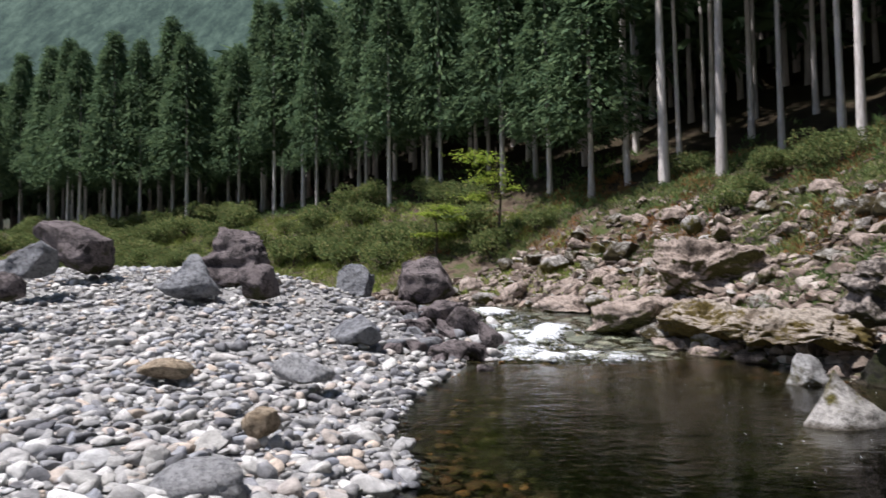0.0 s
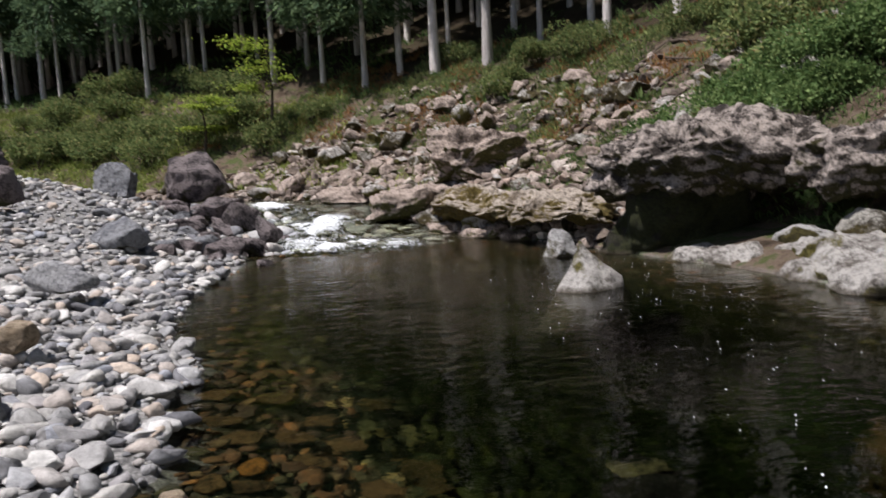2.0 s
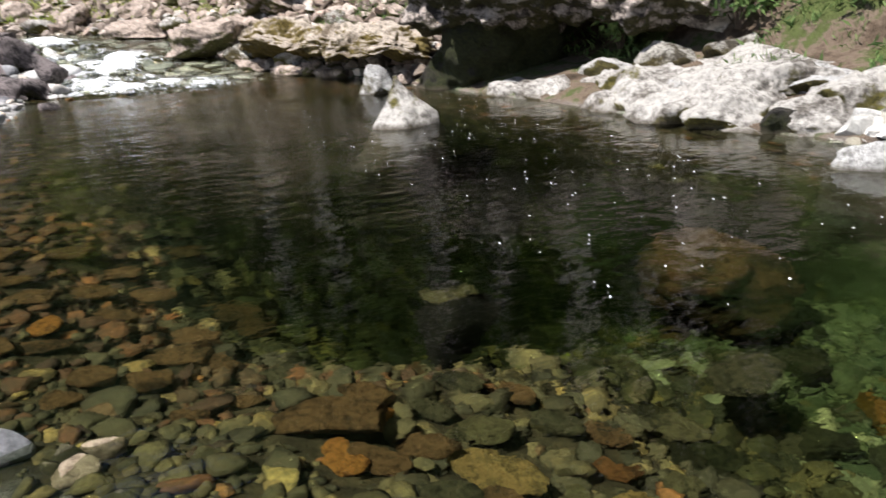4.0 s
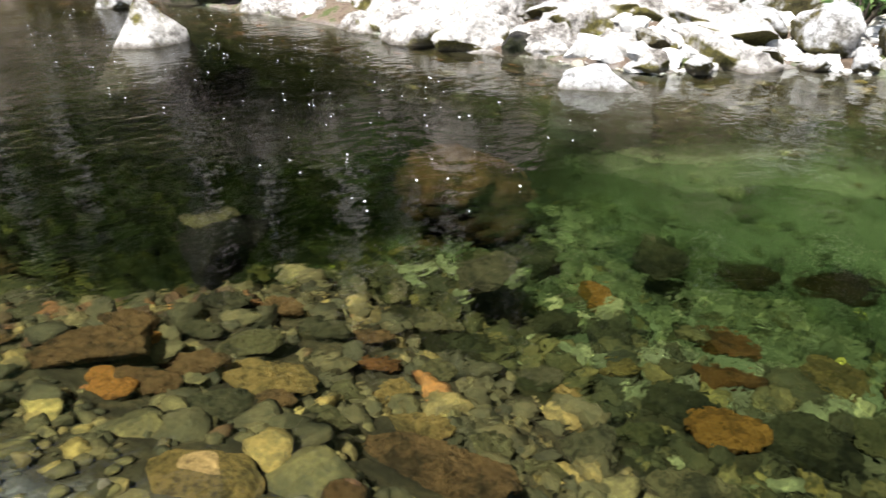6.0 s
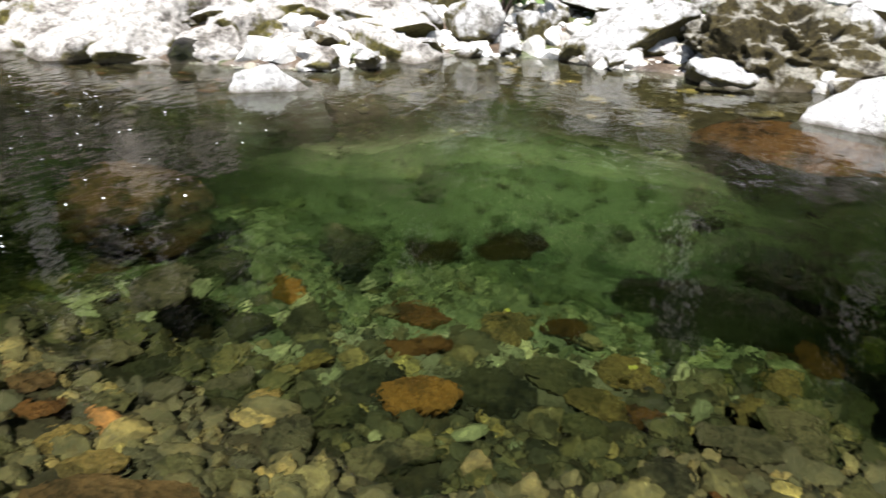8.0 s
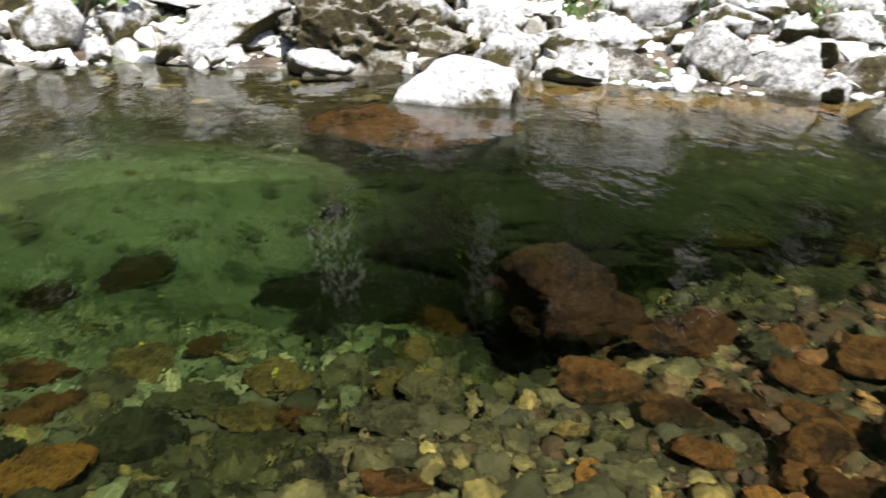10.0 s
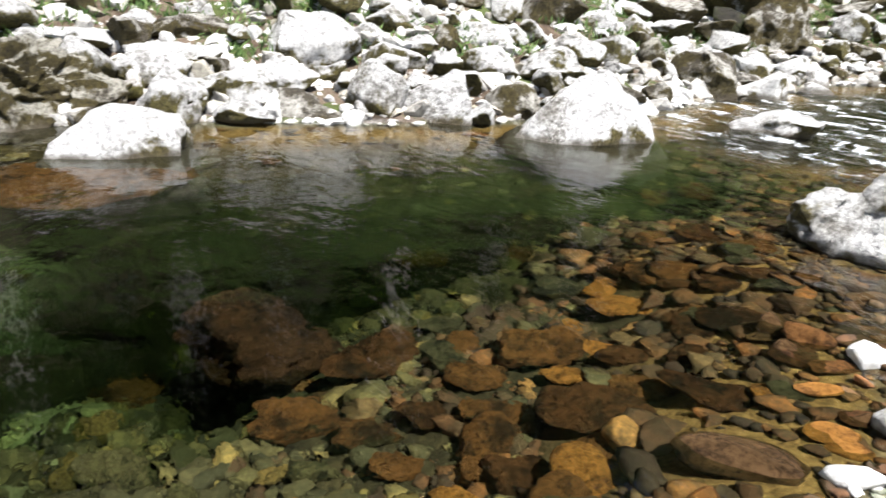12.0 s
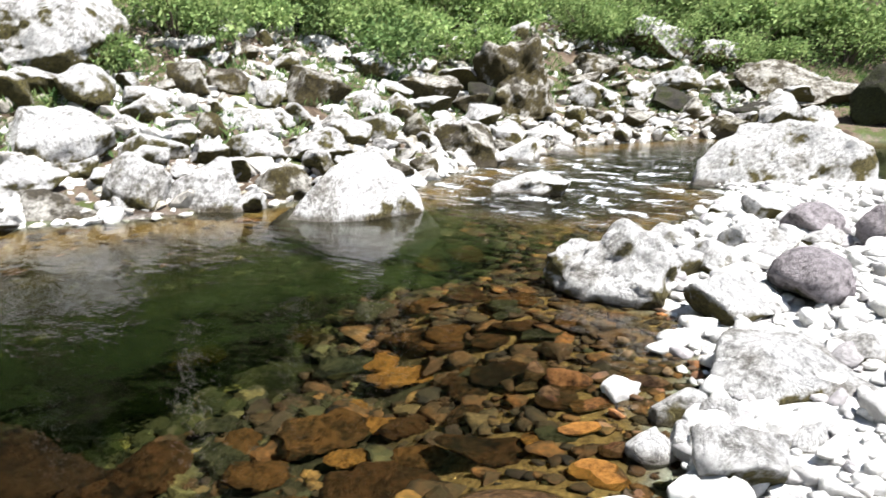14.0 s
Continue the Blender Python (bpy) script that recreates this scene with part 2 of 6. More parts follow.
M["cedar"] = leaf_material("cedar_foliage", [(0, (0.065, 0.11, 0.062)), (0.5, (0.10, 0.16, 0.082)), (1, (0.15, 0.21, 0.10))], 0.9, through_light=0.4)
M["bush"] = leaf_material("bush_leaves", [(0, (0.055, 0.105, 0.034)), (0.5, (0.115, 0.185, 0.062)), (1, (0.20, 0.275, 0.10))], through_light=0.35)
M["bright_bush"] = leaf_material("bright_bush_leaves", [(0, (0.09, 0.15, 0.05)), (0.5, (0.20, 0.29, 0.10)), (1, (0.34, 0.42, 0.17))], 0.8, through_light=0.4)
M["scrub"] = leaf_material("scrub_leaves", [(0, (0.07, 0.105, 0.04)), (0.5, (0.15, 0.20, 0.075)), (0.85, (0.24, 0.27, 0.10)), (1, (0.28, 0.23, 0.11))], 0.95, through_light=0.35)
M["grass"] = leaf_material("grass_blades", [(0, (0.13, 0.18, 0.04)), (0.5, (0.25, 0.31, 0.08)), (1, (0.38, 0.39, 0.13))])
M["maple"] = leaf_material("yellow_green_leaves", [(0, (0.17, 0.25, 0.035)), (0.6, (0.27, 0.36, 0.06)), (1, (0.38, 0.42, 0.08))], through_light=0.45)
M["leaf"] = leaf_material("yellow_leaf", [(0, (0.36, 0.33, 0.06)), (1, (0.42, 0.38, 0.07))])
M["fern"] = leaf_material("dry_fern", [(0, (0.2, 0.09, 0.035)), (0.5, (0.28, 0.14, 0.06)), (1, (0.16, 0.13, 0.05))])

m, tr, b = nodes_of("cedar_bark", 0.9)
c = ramp(tr, noise_tex(tr, 6, 6, 0.65, (4, 4, 0.35)), [(0.3, (0.34, 0.30, 0.28)), (0.5, (0.60, 0.55, 0.52)), (0.7, (0.74, 0.70, 0.68))])
c = mix(tr, 0.8, c, ramp(tr, own_random(tr, False), [(0, 0.5), (1, 1.15)]), "MULTIPLY")
tr.links.new(c, b.inputs["Base Color"])
bump(tr, b, noise_tex(tr, 9, 6, 0.65, (4, 4, 0.3)), 0.8, 0.03)
M["bark"] = m
m, tr, b = nodes_of("twig_wood", 0.9)
tr.links.new(ramp(tr, noise_tex(tr, 12, 5), [(0.3, (0.035, 0.026, 0.02)), (0.7, (0.10, 0.075, 0.058))]), b.inputs["Base Color"])
M["twig"] = m

# ground: gravel, river bed, brown earth and grass, blended by where they lie
m, tr, b = nodes_of("ground", 0.95, 0.15)
gravel = mix(tr, 0.8, ramp(tr, noise_tex(tr, 22, 6, 0.7), [(0.3, (0.06, 0.06, 0.06)), (0.5, (0.24, 0.235, 0.23)), (0.65, (0.45, 0.44, 0.43))]),
             ramp(tr, noise_tex(tr, 2, 4), [(0.3, 0.6), (0.7, 1.1)]), "MULTIPLY")
bed = ramp(tr, noise_tex(tr, 7, 7, 0.7), [(0.3, (0.012, 0.010, 0.005)), (0.5, (0.038, 0.031, 0.015)), (0.7, (0.085, 0.066, 0.03))])
# bed of the deep pool painted pale green for the water's glow
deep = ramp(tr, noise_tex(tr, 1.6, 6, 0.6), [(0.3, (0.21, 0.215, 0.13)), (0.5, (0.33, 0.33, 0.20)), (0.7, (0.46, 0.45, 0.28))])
earth = ramp(tr, noise_tex(tr, 1.3, 8, 0.72), [(0.3, (0.025, 0.018, 0.012)), (0.44, (0.07, 0.05, 0.035)), (0.5, (0.12, 0.09, 0.068)), (0.55, (0.05, 0.06, 0.02)), (0.8, (0.09, 0.12, 0.035))])
# forest floor near-black: the cedars' shade is put into its colour
shaded_floor_c = ramp(tr, noise_tex(tr, 0.9, 6, 0.7), [(0.3, (0.018, 0.013, 0.008)), (0.55, (0.04, 0.03, 0.017)), (0.7, (0.022, 0.03, 0.01))])
# distant woods tinted bluish, with the haze put into their colour
hazy_wood_c = ramp(tr, noise_tex(tr, 0.13, 9, 0.85, (1, 1, 0.5)), [(0.38, (0.012, 0.028, 0.024)), (0.5, (0.034, 0.062, 0.05)), (0.60, (0.07, 0.11, 0.085))])
# sandy gravel downstream, whitened to look overexposed in the sun
sand = ramp(tr, noise_tex(tr, 30, 6, 0.7), [(0.3, (0.36, 0.35, 0.34)), (0.5, (0.58, 0.57, 0.55)), (0.65, (0.70, 0.69, 0.67))])
c = gravel
shoal = ramp(tr, noise_tex(tr, 26, 7, 0.75), [(0.32, (0.07, 0.042, 0.015)), (0.5, (0.20, 0.12, 0.042)), (0.66, (0.31, 0.195, 0.075))])
for key, other in (("sand", sand), ("bed", bed), ("shoal", shoal), ("deep", deep), ("earth", earth), ("litter", shaded_floor_c), ("wood", hazy_wood_c)):
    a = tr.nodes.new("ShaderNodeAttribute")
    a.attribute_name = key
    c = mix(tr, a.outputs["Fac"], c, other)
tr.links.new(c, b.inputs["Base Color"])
bump(tr, b, noise_tex(tr, 8, 8, 0.7), 0.9, 0.08)
M["ground"] = m

# water: a clear sheet, mirror-like where Fresnel says so; white where it breaks and for painted sky glints
m, tr, b = nodes_of("river_water")
rip = tr.nodes.new("ShaderNodeMath")
rip.operation = "ADD"
tr.links.new(noise_tex(tr, 1.5, 3, 0.5, (1, 1.5, 1)), rip.inputs[0])
tr.links.new(noise_tex(tr, 5.5, 3, 0.5, (1, 1.6, 1)), rip.inputs[1])
bm_ = add(tr, "ShaderNodeBump", Strength=0.12, Distance=0.05)
chop = tr.nodes.new("ShaderNodeAttribute")
chop.attribute_name = "chop"
tr.links.new(chop.outputs["Fac"], bm_.inputs["Strength"])
tr.links.new(rip.outputs[0], bm_.inputs["Height"])
clear = tr.nodes.new("ShaderNodeBsdfRefraction")
clear.inputs["Color"].default_value = (0.44, 0.475, 0.385, 1)
clear.inputs["Roughness"].default_value = 0.0
clear.inputs["IOR"].default_value = 1.33
shine = tr.nodes.new("ShaderNodeBsdfGlossy")
shine.inputs["Roughness"].default_value = 0.015
fres = add(tr, "ShaderNodeFresnel", IOR=1.33)
for n in (shine, fres, clear):
    tr.links.new(bm_.outputs[0], n.inputs["Normal"])
sheet = tr.nodes.new("ShaderNodeMixShader")
tr.links.new(fres.outputs[0], sheet.inputs[0])
tr.links.new(clear.outputs[0], sheet.inputs[1])
tr.links.new(shine.outputs[0], sheet.inputs[2])
b.inputs["Base Color"].default_value = (0.80, 0.84, 0.88, 1)
b.inputs["Roughness"].default_value = 0.5
foam = tr.nodes.new("ShaderNodeAttribute")
foam.attribute_name = "foam"
fm = tr.nodes.new("ShaderNodeMath")
fm.operation = "ADD"
tr.links.new(ramp(tr, noise_tex(tr, 8.0, 12, 0.8, (1.4, 0.7, 1)), [(0.36, 0.0), (0.64, 0.54)]), fm.inputs[0])
tr.links.new(foam.outputs["Fac"], fm.inputs[1])
broken = ramp(tr, fm.outputs[0], [(0.56, 0.0), (1.16, 1.0)])
whole = tr.nodes.new("ShaderNodeMixShader")
tr.links.new(broken, whole.inputs[0])
tr.links.new(sheet.outputs[0], whole.inputs[1])
tr.links.new(b.outputs[0], whole.inputs[2])
tr.links.new(whole.outputs[0], tr.nodes["Material Output"].inputs[0])
M["water"] = m
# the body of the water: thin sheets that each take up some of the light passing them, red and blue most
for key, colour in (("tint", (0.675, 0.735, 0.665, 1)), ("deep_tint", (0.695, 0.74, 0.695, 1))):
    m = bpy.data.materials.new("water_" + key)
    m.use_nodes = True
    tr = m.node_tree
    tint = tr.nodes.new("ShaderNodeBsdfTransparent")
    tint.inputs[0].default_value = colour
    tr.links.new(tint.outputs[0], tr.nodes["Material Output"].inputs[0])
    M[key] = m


# ---- the lie of the land ----
FAR = np.array([(-60, -34), (-20, -29), (-6, -26), (1, -22.5), (4.3, -19.2), (6.6, -17.4), (7.6, -13.5), (6.9, -9.5), (6.4, -7.2), (6.7, -5.2), (7.1, -4),
                (7.6, -2.8), (8, -.4), (8.4, 1), (8.2, 2.2), (6.8, 3), (6.4, 4.5), (6.3, 6), (6.2, 8), (6.0, 10), (5.7, 12.5), (4.3, 17), (4.0, 20.5),
                (-1, 26.5), (-10, 33), (-22, 40.5), (-45, 50), (-120, 75), (-500, 200)], float)
NEAR = np.array([(-60, -24), (-20, -20), (-4, -15), (1.5, -12.2), (3.9, -10.6), (3.3, -9.8), (3.0, -7.7), (2.9, -5.3), (1.9, -5.2), (1.5, -4.5), (1.5, -3.9),
                 (1.2, -3.4), (0.9, -2), (.75, 0), (.7, 1.3), (.3, 2), (-.18, 2.4), (-.5, 2.85), (-.4, 3.4), (-.08, 3.9), (-.25, 4.9), (-.05, 5.8), (-.45, 7.5), (-.25, 10), (.4, 13),
                 (-.2, 16), (-.6, 20), (-3.5, 24), (-11, 30), (-22, 36.5), (-45, 46), (-120, 70), (-500, 195)], float)


def off(line, x, y):
    """Distance of points from a line of points."""
    best = np.full(np.shape(x), 1e9)
    for (ax, ay), (bx, by) in zip(line[:-1], line[1:]):
        u = np.clip(((x - ax) * (bx - ax) + (y - ay) * (by - ay)) / ((bx - ax) ** 2 + (by - ay) ** 2), 0, 1)
        best = np.minimum(best, np.hypot(x - ax - u * (bx - ax), y - ay - u * (by - ay)))
    return best


def inside(ring, x, y):
    hit = np.zeros(np.shape(x), bool)
    for (ax, ay), (bx, by) in zip(ring, np.roll(ring, -1, 0)):
        cross = (ay > y) != (by > y)
        hit ^= cross & (x < (bx - ax) * (y - ay) / (by - ay + 1e-12) + ax)
    return hit


RIVER = np.vstack([FAR, NEAR[::-1]])
EAST = np.vstack([FAR, [(-500, 900), (900, 900), (900, -900), (-60, -900)]])


def smooth(v, a, b):
    u = np.clip((v - a) / (b - a), 0, 1)
    return u * u * (3 - 2 * u)


def level(y):
    """The water's height along the river: a pool, a rapid above it, a riffle below it."""
    return 0.72 * smooth(y, 13.5, 22) + 0.03 * np.maximum(y - 22, 0) - 0.012 * np.maximum(-7 - y, 0)


def rough(x, y, s, seed):
    r = np.random.RandomState(seed)
    z = 0
    for k in range(5):
        a, p, q = r.uniform(0, 6.28), r.uniform(0, 6.28), r.uniform(0, 6.28)
        f = s * 1.7 ** k
        z = z + (np.sin(f * (x * np.cos(a) + y * np.sin(a)) + p) * np.sin(f * (y * np.cos(a) - x * np.sin(a)) * 0.8 + q)) / 1.5 ** k
    return z / 2


def land(x, y):
    """Height of the ground, and its zones."""
    x, y = np.asarray(x, float), np.asarray(y, float)
    wet, east = inside(RIVER, x, y), inside(EAST, x, y)
    df, dn, w = off(FAR, x, y), off(NEAR, x, y), level(y)
    pool = np.exp(-(((x - 5.0) / 2.4) ** 2 + ((y - 3.2) / 5.0) ** 2))
    trench = np.exp(-((x - 6.0) / 1.1) ** 2) * smooth(y, -5.5, -3.5) * (1 - smooth(y, 6, 9))
    hole = np.exp(-((x - 5.6) / 1.4) ** 2 - ((y + 2.6) / 2.0) ** 2)
    depth = 0.36 + 1.3 * (1 - smooth(y, -9.0, -6.6)) + 0.25 * smooth(y, 4, 7) * (1 - smooth(y, 12, 14)) + 0.75 * pool + 0.65 * trench + 1.4 * hole + 0.42 * smooth(y, -3.5, 0.5) * (1 - smooth(y, 12, 14))
    depth = depth + 0.9 * smooth(-y, 2.8, 4.6) * (1 - smooth(-y, 6.2, 7.4)) * smooth(dn, 1.0, 2.4) + 1.3 * smooth(y, 2.0, 4.5) * (1 - smooth(y, 10, 12.5))
    # hollow added beside the big sunken rock, its darkness standing in for shadow
    depth = depth + 0.5 * np.exp(-(((x - 4.02) / 0.42) ** 2 + ((y + 1.71) / 0.38) ** 2))
    depth = depth + 1.7 * np.exp(-(((x - 4.1) / 1.1) ** 2 + ((y + 5.8) / 1.0) ** 2))
    shelf = 0.5 * smooth(dn, 0.3, 1.5) * smooth(y, -5.2, -3.4) * (1 - smooth(y, 1.8, 3.0))
    steep = np.maximum(smooth(-y, 3.0, 4.5), smooth(y, 2.4, 4.0) * (1 - smooth(y, 11, 13)))
    bedz = w - np.minimum(depth * smooth(dn, -0.4, 3.4 - 0.9 * steep) + shelf, 0.28 + 1.1 * smooth(df, 0.0, 1.6) * depth) + 0.05 * rough(x, y, 2.2, 3)
    near = w + 0.02 + 0.24 * (1 - np.exp(-dn / 1.2)) + 0.062 * np.clip(y - 5, 0, 18) * smooth(dn, 0, 4) + 0.05 * rough(x, y, 1.1, 5) * smooth(dn, 0, 2) \
        + 0.30 * np.maximum(dn - 22, 0) * smooth(-x, 10, 30)
    far = w + np.interp(df, [0, 0.7, 1.6, 4, 9, 14, 40, 120, 400, 900], [0.0, 0.22, 0.38, 1.35, 4.4, 6.8, 19, 75, 290, 560])
    far = far + 0.95 * smooth(df, 1.9, 3.4) * (1 - smooth(df, 6, 10)) * smooth(y, 2, 5) * (1 - smooth(y, 13, 17))
    far = far + 0.22 * rough(x, y, 0.9, 7) * smooth(df, 0.6, 4) + 6 * rough(x, y, 0.03, 9) * smooth(df, 30, 120)
    vale = smooth(-x, -2, 20) * smooth(y, 28, 44)
    flat = w + np.interp(df, [0, 4, 9, 14, 60, 100, 220, 400, 900], [0.1, 1.6, 4.2, 5.0, 8, 28, 190, 420, 700]) + 8 * rough(x, y, 0.022, 9) * smooth(df, 60, 150)
    far = far + (flat - far) * vale
    z = np.where(wet, bedz, np.where(east, far, near))
    return z, wet, east, df, dn


def height(x, y):
    return float(land(np.array([x]), np.array([y]))[0][0])


def mesh_of(name, co, faces, mat, shade=True):
    me = bpy.data.meshes.new(name)
    co, faces = np.asarray(co, np.float32), np.asarray(faces, np.int32)
    k = faces.shape[1]
    me.vertices.add(len(co))
    me.vertices.foreach_set("co", co.ravel())
    me.loops.add(faces.size)
    me.loops.foreach_set("vertex_index", faces.ravel())
    me.polygons.add(len(faces))
    me.polygons.foreach_set("loop_start", np.arange(0, faces.size, k, dtype=np.int32))
    me.polygons.foreach_set("use_smooth", np.full(len(faces), shade))
    me.update(calc_edges=True)
    me.materials.append(mat)
    return me


def grid_faces(nx, ny):
    i = np.arange((nx - 1) * (ny - 1))
    a = i // (ny - 1) * ny + i % (ny - 1)
    return np.stack([a, a + ny, a + ny + 1, a + 1], 1)


def put_attribute(me, key, values):
    me.attributes.new(key, "FLOAT", "POINT").data.foreach_set("value", np.asarray(values, np.float32).ravel())


u = np.linspace(-1, 1, 420)
gx, gy = np.meshgrid(4 + 700 * np.sinh(6.4 * u) / np.sinh(6.4), 4 + 700 * np.sinh(6.4 * u) / np.sinh(6.4), indexing="ij")
gz, wet, east, df, dn = land(gx, gy)
me = mesh_of("ground", np.stack([gx, gy, gz], -1).reshape(-1, 3), grid_faces(420, 420), M["ground"])
put_attribute(me, "bed", wet * smooth(dn, 0, 0.2))
put_attribute(me, "sand", (~east & (dn < 14)) * smooth(-gy, 1.5, 3.0))
put_attribute(me, "shoal", wet * smooth(dn, 0.0, 0.3) * (1 - smooth(level(gy) - gz, 0.35, 0.75)) * smooth(-gy, 2.0, 3.0))
# where the painted green glow of the mid pool shows
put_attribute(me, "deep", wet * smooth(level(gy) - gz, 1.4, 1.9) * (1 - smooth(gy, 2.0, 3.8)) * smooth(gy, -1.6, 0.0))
put_attribute(me, "earth", east * smooth(df, -0.1, 0.12))
# the painted shade begins where the cedars stand
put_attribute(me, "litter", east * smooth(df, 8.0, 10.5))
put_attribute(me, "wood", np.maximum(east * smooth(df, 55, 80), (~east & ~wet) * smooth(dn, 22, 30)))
ground = tagged(new("ground", me), "gravel bank, river bed and rising forest floor", "ground", kind="structure")

# water
wx, wy = np.meshgrid(np.arange(-9, 9.5, 0.08), np.r_[np.arange(-24, 12, 0.10), np.arange(12, 24, 0.05), np.arange(24, 30, 0.15)], indexing="ij")
rap = smooth(wy, 12.6, 14.2) * (1 - smooth(wy, 22, 24))
chute = wx - np.interp(wy, [12, 14, 16, 19, 22, 24], [2.5, 2.35, 2.3, 1.8, 0.9, 0.3])
white = np.exp(-(chute / np.interp(wy, [12, 15, 19, 22], [1.5, 1.45, 1.0, 0.6])) ** 2) * smooth(wy, 12.3, 13.8) * (1 - smooth(wy, 21.5, 23))
crest = rough(wx, wy * 0.75, 2.3, 61)                       # standing waves, white on their crests
rif = (1 - smooth(wy, -8.0, -6.2)) * smooth(wy, -16, -10)
wz = level(wy) + 0.008 * rough(wx, wy, 2.0, 11) + 0.02 * rap * rough(wx, wy * 0.6, 1.6, 13) + white * (0.13 * crest + 0.04 * rough(wx, wy, 6.0, 53)) + rif * 0.022 * rough(wx * 0.8, wy * 1.4, 4.5, 15)
me = mesh_of("water", np.stack([wx, wy, wz], -1).reshape(-1, 3), grid_faces(*wx.shape), M["water"])
# the riffle's white streaks stand in for sky mirrored in its ripples
put_attribute(me, "foam", np.maximum(white * (0.22 + 0.48 * smooth(crest, -0.25, 0.55)), 0.16 * np.exp(-((wx - 4.4) / 1.2) ** 2 - ((wy + 7.0) / 0.15) ** 2) + 0.47 * rif * smooth(rough(wx * 1.1, wy * 2.0, 4.6, 23), -0.2, 0.5)))
put_attribute(me, "chop", 0.12 + 0.10 * smooth(wy, 1, 9) * (1 - rap) + 0.5 * rap + 1.3 * rif)
water = new("water", me)
water.visible_shadow = False                 # daylight reaches the bed
tagged(water, "clear green river pool with a white rapid and a riffle", "water", kind="structure")


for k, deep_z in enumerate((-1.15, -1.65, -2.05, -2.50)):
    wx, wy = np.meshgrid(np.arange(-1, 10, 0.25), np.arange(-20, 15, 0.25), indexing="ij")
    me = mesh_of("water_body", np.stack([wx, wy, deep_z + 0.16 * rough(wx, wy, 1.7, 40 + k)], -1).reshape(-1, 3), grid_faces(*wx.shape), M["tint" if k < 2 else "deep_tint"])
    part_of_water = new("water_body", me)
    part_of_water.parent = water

# ---- rocks ----
def unit(v):
    return v / (np.linalg.norm(v, axis=-1, keepdims=True) + 1e-9)


def ball(n):
    bm = bmesh.new()
    bmesh.ops.create_icosphere(bm, subdivisions=n, radius=1.0)
    co = np.array([v.co[:] for v in bm.verts])
    fa = np.array([[v.index for v in f.verts] for f in bm.faces])
    bm.free()
    return co, fa


BALLS = {n: ball(n) for n in (1, 2, 3, 4, 5, 6, 7)}


def waves(p, f, seed, octaves=4, gain=0.5):
    """Smooth noise at points, by sums of turned sines."""
    r = np.random.RandomState(seed)
    out = np.zeros(len(p))
    for k in range(octaves):
        for _ in range(3):
            a, b = r.normal(size=3), r.normal(size=3)
            out += gain ** k * np.sin(p @ a * f * 1.9 ** k + r.uniform(0, 6)) * np.sin(p @ b * f * 1.9 ** k + r.uniform(0, 6))
    return out / 2.2


def stone_shape(seed, n=1, cuts=11, lump=0.09, blunt=0.68):
    """A water-worn stone of radius about one: a ball with planed sides and a lumpy skin."""
    r = np.random.RandomState(seed)
    co, fa = BALLS[n]
    co = co.copy()
    for _ in range(cuts):
        d = r.normal(size=3)
        d /= np.linalg.norm(d)
        h = r.uniform(blunt - 0.15, blunt + 0.2)
        over = np.maximum(co @ d - h, 0)
        co -= np.outer(over * 0.95, d)
    return co * (1 + lump * waves(co, 1.6, seed, 3 if n < 4 else 5))[:, None], fa


def rock_mesh(name, w, d, h, seed, mat, n=5, cuts=10, lump=0.13, ridge=0.3, taper=0.0, layers=0.0, sink=0.0, peak=1.0, jag=0.0):
    """A boulder w x d x h, standing on z = 0 with its foot a little below, and as far down as sink in the water. ridge: crags and cracks; taper: narrower towards the top; layers: bedding."""
    co, fa = stone_shape(seed, n, cuts + 4, lump, 0.6)
    lo, hi = co.min(0), co.max(0)
    co = (co - (lo + hi) / 2) / (hi - lo)
    way = unit(co)
    co[:, 2] = np.where(co[:, 2] < -0.2, -0.2 + (co[:, 2] + 0.2) * 0.5, co[:, 2])
    co[:, 2] = (co[:, 2] + 0.35) / 0.85
    if taper:
        co[:, :2] *= (1.05 - taper * np.clip(co[:, 2], 0, 1) ** peak)[:, None]
    p = co * (w, d, h)
    if sink:
        low = np.clip(0.3 - co[:, 2], 0, 0.35) / 0.35
        p[:, 2] -= sink * low
        p[:, :2] *= (1 + 0.25 * low)[:, None]
    size = (w * d * h) ** (1 / 3)
    push = np.zeros(len(p))
    shift = Vector((seed * 3.7, seed * 1.3, seed * 2.1))
    for i, v in enumerate(p):
        q = Vector(v)
        a = q * (1.6 / size ** 0.6) + shift
        if layers:
            a = Vector((a.x * 0.5, a.y * 0.5, a.z * 3.2))
        near = noise.voronoi(a * 1.5)[0]
        crack = min((near[1] - near[0]) / 0.16, 1.0)
        sharp = noise.ridged_multi_fractal(Vector((a.x, a.y, a.z * 1.7)) * 1.3, 0.9, 2.2, 5, 1.0, 2.0) - 0.9 if jag else 0.0
        push[i] = 0.09 * jag * sharp + ridge * (0.20 * noise.fractal(a, 1.1, 2.2, 6) - 0.05 * (1 - crack) + 0.10 * noise.noise(a * 0.5) + 0.05 * noise.fractal(a * 4.3, 0.7, 2.1, 3))
    p = p + way * (push * size * (1 - 0.4 * (n < 5)))[:, None]
    return mesh_of(name, p, fa, mat)


